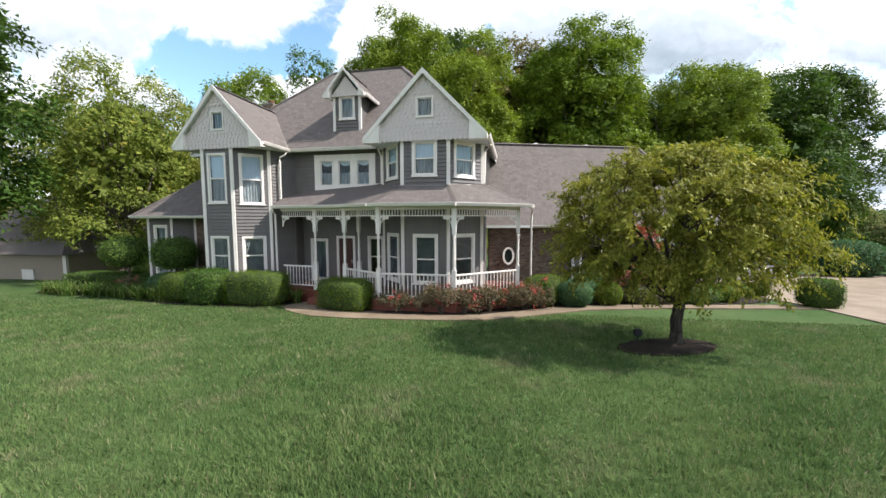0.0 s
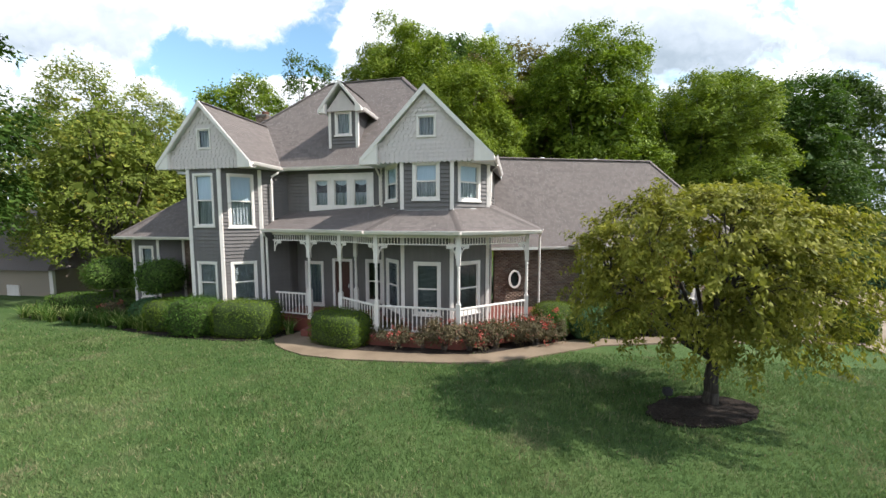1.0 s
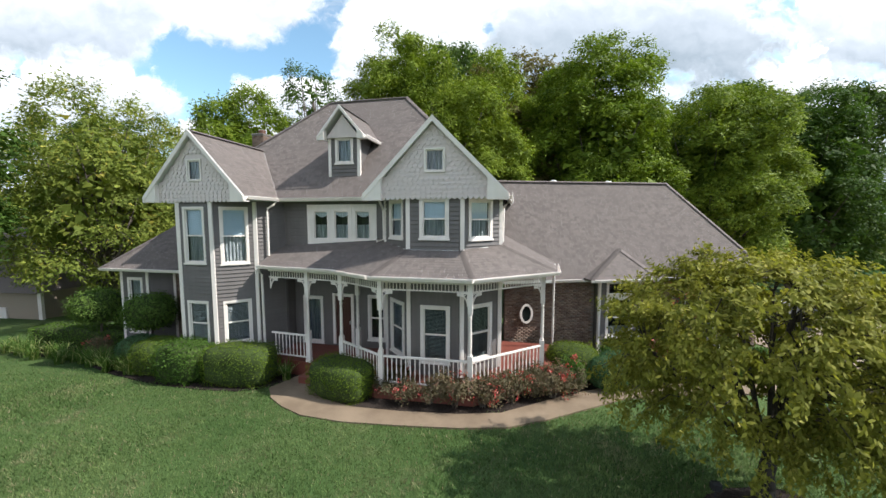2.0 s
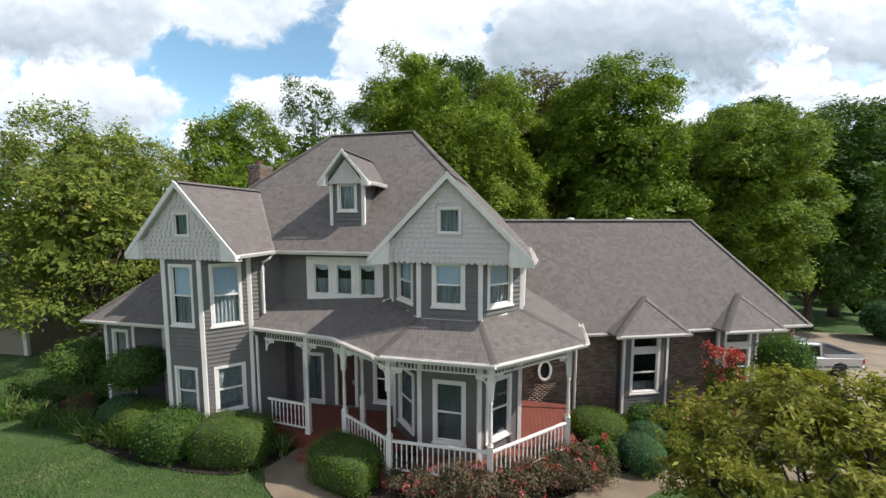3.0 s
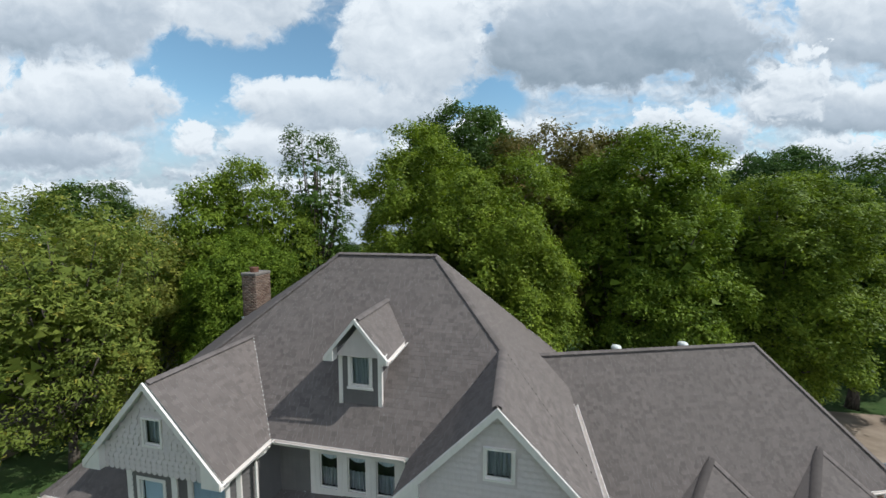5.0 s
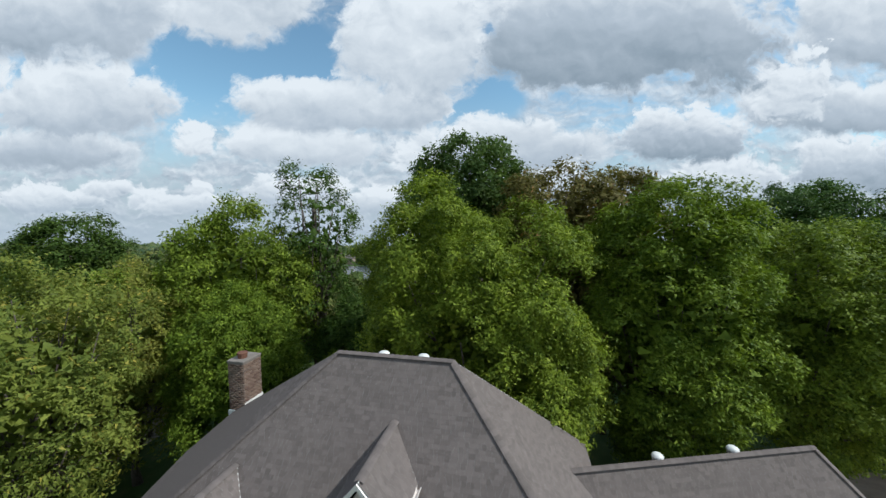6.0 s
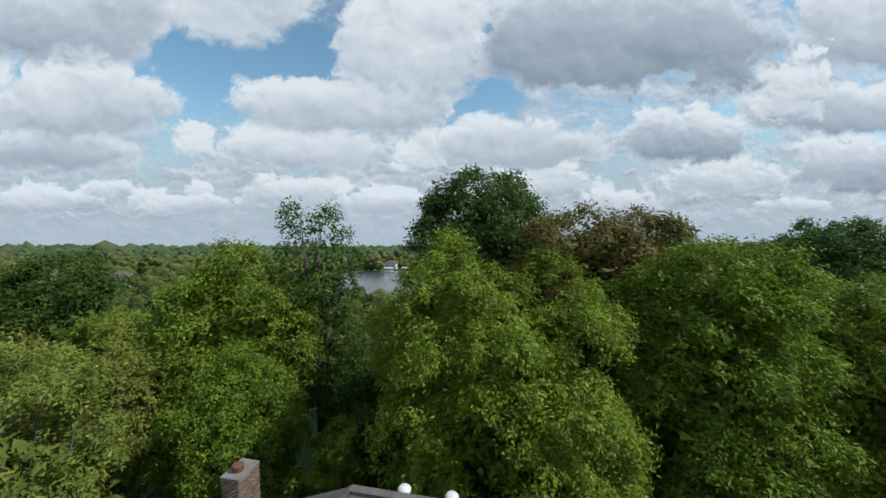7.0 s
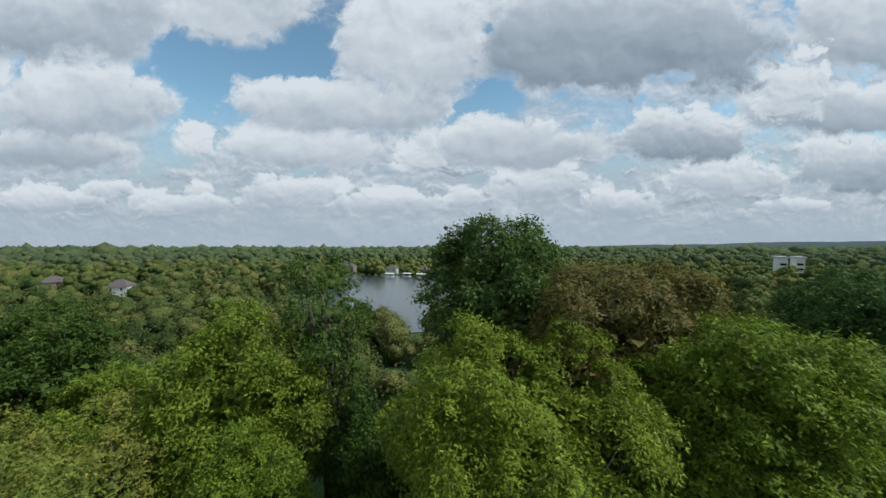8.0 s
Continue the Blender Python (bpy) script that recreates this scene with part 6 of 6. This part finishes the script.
def flowering(x, y, w, d, h, leafmat, bloom, label, nb=60, bsize=0.07, name="rose_bush", category="flowering bush", top=0.2, count=2600, zc=None):
    """A loose bush of twigs, leaves and blossoms."""
    SEED[0] += 1
    rng = np.random.default_rng(SEED[0])
    rn = random.Random(SEED[0])
    t = thing(name, label, category, (x, y, ground_z(x, y)), "flowering bushes")
    bm = bmesh.new()
    for k in range(9):
        e = (rn.uniform(-0.4, 0.4) * w, rn.uniform(-0.4, 0.4) * d, h * rn.uniform(0.6, 0.95))
        tube(bm, [(e[0] * 0.15, e[1] * 0.15, -0.05), (e[0] * 0.4, e[1] * 0.4, e[2] * 0.5), e], 0.014, 0.006, 5)
    part("stem", bm, M_BARK, t)
    v, f = leaf_cloud(rng, [(rng.uniform(-0.3, 0.3) * w, rng.uniform(-0.3, 0.3) * d, h * rng.uniform(0.35, 0.75)) for _ in range(8)], [(w * 0.24, d * 0.24, h * 0.25)] * 8, count, 0.07, 0.02, 0.3)
    part("foliage", soup("foliage", v, f, leafmat), None, t)
    cs = [(rng.uniform(-0.42, 0.42) * w, rng.uniform(-0.42, 0.42) * d, h * rng.uniform(top, 1.0)) for _ in range(max(4, nb // 2))]
    v, f = leaf_cloud(rng, cs, [(0.05, 0.05, 0.045)] * len(cs), nb * 7, bsize, 0.0, 0.2, 0.9)
    part("blossom", soup("blossom", v, f, bloom), None, t)
    return t


roses = [flowering(0, 0, 1.1, 0.9, 0.85, L_DUSK, L_BLOOM, "rose bush with bronze leaves and coral red blooms", 16, 0.045),
         flowering(0, 0, 1.1, 0.9, 0.75, L_DUSK, L_BLOOM, "rose bush with bronze leaves and few red blooms", 8, 0.05),
         flowering(0, 0, 1.0, 0.9, 0.8, L_DUSK, L_BLOOM, "loose bronze bush with many red blooms", 24, 0.045)]
line = [(-5.6, 11.35), (-4.9, 11.1), (-4.1, 10.95), (-3.3, 10.95), (-2.5, 10.9), (-1.7, 11.05), (-0.9, 11.5), (-0.2, 12.1), (0.4, 12.75), (0.95, 13.4), (-4.5, 11.6), (-3.0, 11.5), (-1.5, 11.55), (-0.3, 12.6), (0.5, 13.5)]
for k, (x, y) in enumerate(line):
    y += 1.0 if y < 12.7 else 0.4
    m = Matrix.Translation((x, y, ground_z(x, y))) @ pose(0, 0, 0, 0, 0, rs.uniform(0, 360)) @ Matrix.Scale(rs.uniform(0.95, 1.25), 4)
    if k < 3:
        roses[k].matrix_world = m
    else:
        copy_thing(roses[(k * 2 + k // 3) % 3], m)
flowering(5.75, 16.95, 1.15, 1.1, 3.35, L_HEDGE, L_BLOOM, "upright crape myrtle with bright red blossoms", 150, 0.09, "crape_myrtle", "flowering bush", 0.5, 5200)
flowering(4.95, 16.0, 2.0, 1.4, 1.65, L_DUSK, L_PINK, "rose bush with coral pink blossoms", 120, 0.08, "rose_bush", "flowering bush", 0.5, 3600)
flowering(-18.4, 13.6, 1.2, 0.9, 0.95, L_DUSK, L_BLOOM, "bronze-leaved bush with faded red blooms", 10, 0.06)
flowering(0.95, 13.9, 0.7, 0.6, 1.2, L_HEDGE, L_BLOOM, "rose bush with green leaves and red blooms", 18, 0.07)

# ---- lawn ----
def lawn_blades():
    """Single blades of grass on the front lawn, thinning out to its edges."""
    rng = np.random.default_rng(77)
    n = 340000
    t = rng.random(n)
    dist = 2.2 + 12.5 * t ** 1.25
    side = rng.uniform(-1.45, 1.45, n) * dist
    fx, fy = -math.sin(radians(YAW)), math.cos(radians(YAW))
    x, y = fx * dist + fy * side, fy * dist - fx * side
    wide = rng.random(n) < 0.35
    x = np.where(wide, rng.uniform(-32, 15, n), x + rng.normal(size=n) * 0.5)
    y = np.where(wide, rng.uniform(-9, 13, n), y + rng.normal(size=n) * 0.5)
    dist = np.where(wide, 9.0, dist)
    ok = (y < 12.6) & (x > -32) & (x < 14)

    def clear(poly):
        hit = np.zeros(len(x), bool)
        for (x0, y0), (x1, y1) in zip(poly, poly[1:] + poly[:1]):
            c = (y0 > y) != (y1 > y)
            with np.errstate(divide="ignore", invalid="ignore"):
                hit ^= c & (x < (x1 - x0) * (y - y0) / (y1 - y0 + 1e-12) + x0)
        return ~hit
    for poly in (WALK_OUT + WALK_IN, [(-24, 13.4), (-15.5, 11.9), (-12.5, 11.45), (-9.9, 11.55), (-8.9, 12.4), (-8.6, 14), (-24, 17)], [(-7.2, 11.8), (-5.2, 11.2), (-2.6, 11.3), (0, 12.3), (2.2, 14.6), (-6, 15)], [(10.9, 11.9), (16, 4), (40, 8), (40, 36), (11.4, 16.6)]):
        ok &= clear(poly)
    ok &= ((0.8 * (x - 3.5) - 0.36 * (y - 8.85)) / 0.848) ** 2 + ((1.15 * (y - 8.85) - 0.2 * (x - 3.5)) / 0.848) ** 2 > 0.9
    x, y, dist = x[ok], y[ok], dist[ok]
    k = len(x)
    z = 1.02 - 0.079 * (-0.2015 * x + 0.979 * y) - 0.02
    h = rng.uniform(0.05, 0.115, k)
    w = 0.005 + 0.0011 * dist * rng.uniform(0.6, 1.4, k)
    a = rng.uniform(0, math.tau, k)
    lean = rng.normal(size=(k, 2)) * 0.035
    v = np.empty((k, 3, 3))
    v[:, 0] = np.stack([x - np.cos(a) * w, y - np.sin(a) * w, z], 1)
    v[:, 1] = np.stack([x + np.cos(a) * w, y + np.sin(a) * w, z], 1)
    v[:, 2] = np.stack([x + lean[:, 0], y + lean[:, 1], z + h], 1)
    me = soup("grass", v.reshape(-1, 3), np.arange(3 * k).reshape(-1, 3), M_BLADE)
    tagged(new("grass", me), "mown green grass with dry tan blades", "grass", kind="stuff")


lawn_blades()


# ---- truck, neighbours and distance ----
def extrude_profile(pts, half, m=None):
    """A side profile (x, z) given a width along y."""
    bm = bmesh.new()
    f = [bm.verts.new((x, -half, z)) for x, z in pts]
    k = [bm.verts.new((x, half, z)) for x, z in pts]
    bm.faces.new(f)
    bm.faces.new(k[::-1])
    for i in range(len(pts)):
        j = (i + 1) % len(pts)
        bm.faces.new((f[j], f[i], k[i], k[j]))
    bmesh.ops.recalc_face_normals(bm, faces=bm.faces[:])
    return bm


def pickup(x, y, turn):
    t = thing("pickup_truck", "silver extended-cab pickup truck parked on the drive", "truck", Matrix.Translation((x, y, ground_z(x, y) + 0.05)) @ pose(0, 0, 0, 0, 0, turn))
    body = [(-2.75, 0.5), (-2.2, 0.45), (-2.05, 0.75), (-1.75, 0.85), (-1.45, 0.75), (-1.3, 0.42), (1.15, 0.42), (1.3, 0.75), (1.6, 0.85), (1.9, 0.75), (2.05, 0.45), (2.75, 0.5), (2.8, 1.1), (0.75, 1.12), (-1.15, 1.12), (-2.6, 1.02), (-2.8, 0.8)]
    b = part("body", bevelled(extrude_profile(body, 0.95), 0.03), M_SILVER, t)
    cab = [(-1.2, 1.1), (-0.72, 1.74), (-0.5, 1.83), (0.55, 1.85), (0.74, 1.78), (0.84, 1.1)]
    c = part("cab", bevelled(extrude_profile(cab, 0.82), 0.04), M_SILVER, t)
    for s in (-1, 1):
        for win in ([(-0.95, 1.16), (-0.60, 1.68), (-0.08, 1.72), (-0.08, 1.16)], [(0.02, 1.16), (0.02, 1.72), (0.58, 1.70), (0.66, 1.16)]):
            bm = bmesh.new()
            bm.faces.new([bm.verts.new((px, s * 0.835, pz)) for px, pz in (win if s < 0 else win[::-1])])
            bmesh.ops.solidify(bm, geom=bm.faces[:], thickness=0.01)
            part("side_window", bm, M_CARGLASS, c)
        part("door_handle", boxes((0.02, 0.16, s * 0.965 - 0.015, s * 0.965 + 0.015, 0.98, 1.02)), M_RUBBER, b)
        part("trim_strip", boxes((-2.5, 2.6, s * 0.957 - 0.006, s * 0.957 + 0.006, 0.62, 0.68)), M_RUBBER, b)
        part("tail_lamp", boxes((2.72, 2.815, s * 0.9 - 0.06, s * 0.9 + 0.06, 0.8, 1.05)), M_RED, b, "red tail lamp")
        part("mirror", bevelled(boxes((-0.98, -0.85, s * 1.02 - 0.1, s * 1.02 + 0.1, 1.12, 1.3)), 0.02), M_SILVER, b)
    part("bed_floor", boxes((0.9, 2.68, -0.78, 0.78, 1.105, 1.125)), M_RUBBER, b)
    part("bed_rail", boxes((0.86, 2.78, -0.94, -0.82, 1.1, 1.27), (0.86, 2.78, 0.82, 0.94, 1.1, 1.27), (2.68, 2.78, -0.82, 0.82, 1.1, 1.27)), M_SILVER, b)
    part("bumper", bevelled(boxes((2.74, 2.92, -0.9, 0.9, 0.45, 0.65)), 0.02), M_METAL, t)
    tyre = mesh_of("tyre", lathe([(0.22, -0.11), (0.34, -0.11), (0.37, -0.06), (0.37, 0.06), (0.34, 0.11), (0.22, 0.11)], 18), M_RUBBER, True)
    rim = mesh_of("rim", lathe([(0.05, -0.1), (0.21, -0.085), (0.22, -0.04), (0.22, 0.04), (0.21, 0.085), (0.05, 0.1)], 14), M_METAL)
    for wx in (-1.75, 1.6):
        for s in (-1, 1):
            w = part("wheel", tyre, None, t)
            w.matrix_local = Matrix.Translation((wx, s * 0.84, 0.37)) @ pose(0, 0, 0, 90, 0, 0)
            part("rim", rim, None, w)
    return t


pickup(13.2, 25.2, 11)


def far_house(x, y, w, d, h, turn, wallmat, label, roof=2.0, name="neighbour_house", windows=2):
    g0 = ground_z(x, y)
    t = thing(name, label, "house", Matrix.Translation((x, y, g0)) @ pose(0, 0, 0, 0, 0, turn), "distant houses")
    part("wall", boxes((-w / 2, w / 2, -d / 2, d / 2, -1.5, h)), wallmat, t)
    e = 0.4
    o = min(w, d) / 2
    bm = bmesh.new()
    lo = [bm.verts.new(p) for p in ((-w / 2 - e, -d / 2 - e, h - 0.1), (w / 2 + e, -d / 2 - e, h - 0.1), (w / 2 + e, d / 2 + e, h - 0.1), (-w / 2 - e, d / 2 + e, h - 0.1))]
    a, b = bm.verts.new((-w / 2 + o, 0, h + roof)), bm.verts.new((w / 2 - o, 0, h + roof)) if w > d + 0.1 else None
    if b is None:
        b = bm.verts.new((w / 2 - o + 0.05, 0, h + roof))
    for f in ((lo[0], lo[1], b, a), (lo[1], lo[2], b), (lo[2], lo[3], a, b), (lo[3], lo[0], a), tuple(lo[::-1])):
        bm.faces.new(f)
    part("roof", bm, M_ROOF, t)
    for k in range(windows):
        u = -w / 2 + w * (k + 0.5) / windows
        f = part("window", boxes((u - 0.5, u + 0.5, -d / 2 - 0.06, -d / 2 + 0.02, h - 2.0, h - 0.6)), M_WHITE, t)
        part("pane", boxes((u - 0.4, u + 0.4, -d / 2 - 0.075, -d / 2 - 0.05, h - 1.9, h - 0.7)), M_CARGLASS, f)
    return t


nb = far_house(-39.5, 25.0, 15, 13, 2.5, 4, M_TANBRICK, "tan brick one-storey neighbouring house with grey roof", 5.0, windows=0)
part("corner_trim", boxes((7.46, 7.75, -6.56, -6.4, -1.5, 2.5)), M_WHITE, nb)
ndoor = part("door", boxes((3.9, 4.9, -6.58, -6.45, -0.9, 1.3)), M_WHITE, nb, "white side door with pet flap")
part("pet_flap", boxes((4.35, 4.6, -6.6, -6.57, -0.75, -0.3)), M_RUBBER, ndoor)
for x, y, w, d, h, turn, m in FAR_HOUSES:
    far_house(x, y, w * 0.8, d * 0.8, h + 1.0, turn, m, "distant pale house among the trees", 3.0)
for x, y in ((153.6, 264.6), (163.4, 266.0)):
    tt = thing("tower_block", "pale concrete tower block above the woods", "building", (x, y, ground_z(x, y)), "distant towers")
    part("wall", bevelled(boxes((-2.4, 2.4, -2.4, 2.4, 0, 16.4)), 0.1), M_STEEL, tt)
    part("roof", boxes((-3.1, 3.1, -2.8, 2.8, 16.4, 17.3)), M_METAL, tt)
    for z in (3, 6, 9, 12):
        part("window", boxes((-1.7, 1.7, -2.46, -2.38, z, z + 1.3)), M_CARGLASS, tt)
for x, y in ((-98, 258), (-86, 262), (-74, 258)):
    dk = thing("boat_dock", "small pale boat dock on the lake shore", "dock", (x, y, ground_z(x, y) + 0.8), "boat docks")
    part("deck", boxes((-3, 3, -2, 2, 0, 0.3)), M_STEEL, dk)
    part("roof", boxes((-3.3, 3.3, -2.3, 2.3, 2.6, 2.8)), M_STEEL, dk)
    for sx in (-2.8, 2.8):
        for sy in (-1.8, 1.8):
            part("post", boxes((sx - 0.1, sx + 0.1, sy - 0.1, sy + 0.1, 0.3, 2.6)), M_STEEL, dk)


def hills():
    """Low wooded ridges closing the distance."""
    bm = bmesh.new()
    rows = []
    for k in range(121):
        a = radians(90 + YAW) + radians(64) * (1 - k / 60)
        r = 2650
        x, y = r * math.cos(a), r * math.sin(a)
        z = ground_z(x, y)
        top = 14 + 12 * noise.noise((k * 0.09, 1.7, 0)) + 5 * noise.noise((k * 0.5, 3.1, 0)) + max(0, k - 62) * 0.9
        rows.append((bm.verts.new((x * 0.97, y * 0.97, z - 20)), bm.verts.new((x, y, z + top)), bm.verts.new((x * 1.08, y * 1.08, z - 30))))
    for p, q in zip(rows, rows[1:]):
        bm.faces.new((p[0], p[1], q[1], q[0]))
        bm.faces.new((p[1], p[2], q[2], q[1]))
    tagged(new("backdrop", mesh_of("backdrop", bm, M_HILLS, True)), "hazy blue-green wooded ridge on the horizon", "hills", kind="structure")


# the ridge's blue-green is distance haze put into its base colour
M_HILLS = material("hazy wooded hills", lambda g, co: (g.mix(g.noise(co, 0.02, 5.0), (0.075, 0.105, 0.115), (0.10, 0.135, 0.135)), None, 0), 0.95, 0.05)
hills()


def floodlight(x, y):
    t = thing("garden_spotlight", "small black garden spotlight in the mulch ring", "garden light", (x, y, ground_z(x, y) + 0.05))
    part("stake", tube(bmesh.new(), [(0, 0, -0.1), (0, 0, 0.16)], 0.02, 0.02, 6), M_RUBBER, t)
    part("head", bevelled(boxes((-0.09, 0.09, -0.07, 0.07, 0.13, 0.3)), 0.03), M_RUBBER, t)


floodlight(2.95, 9.15)
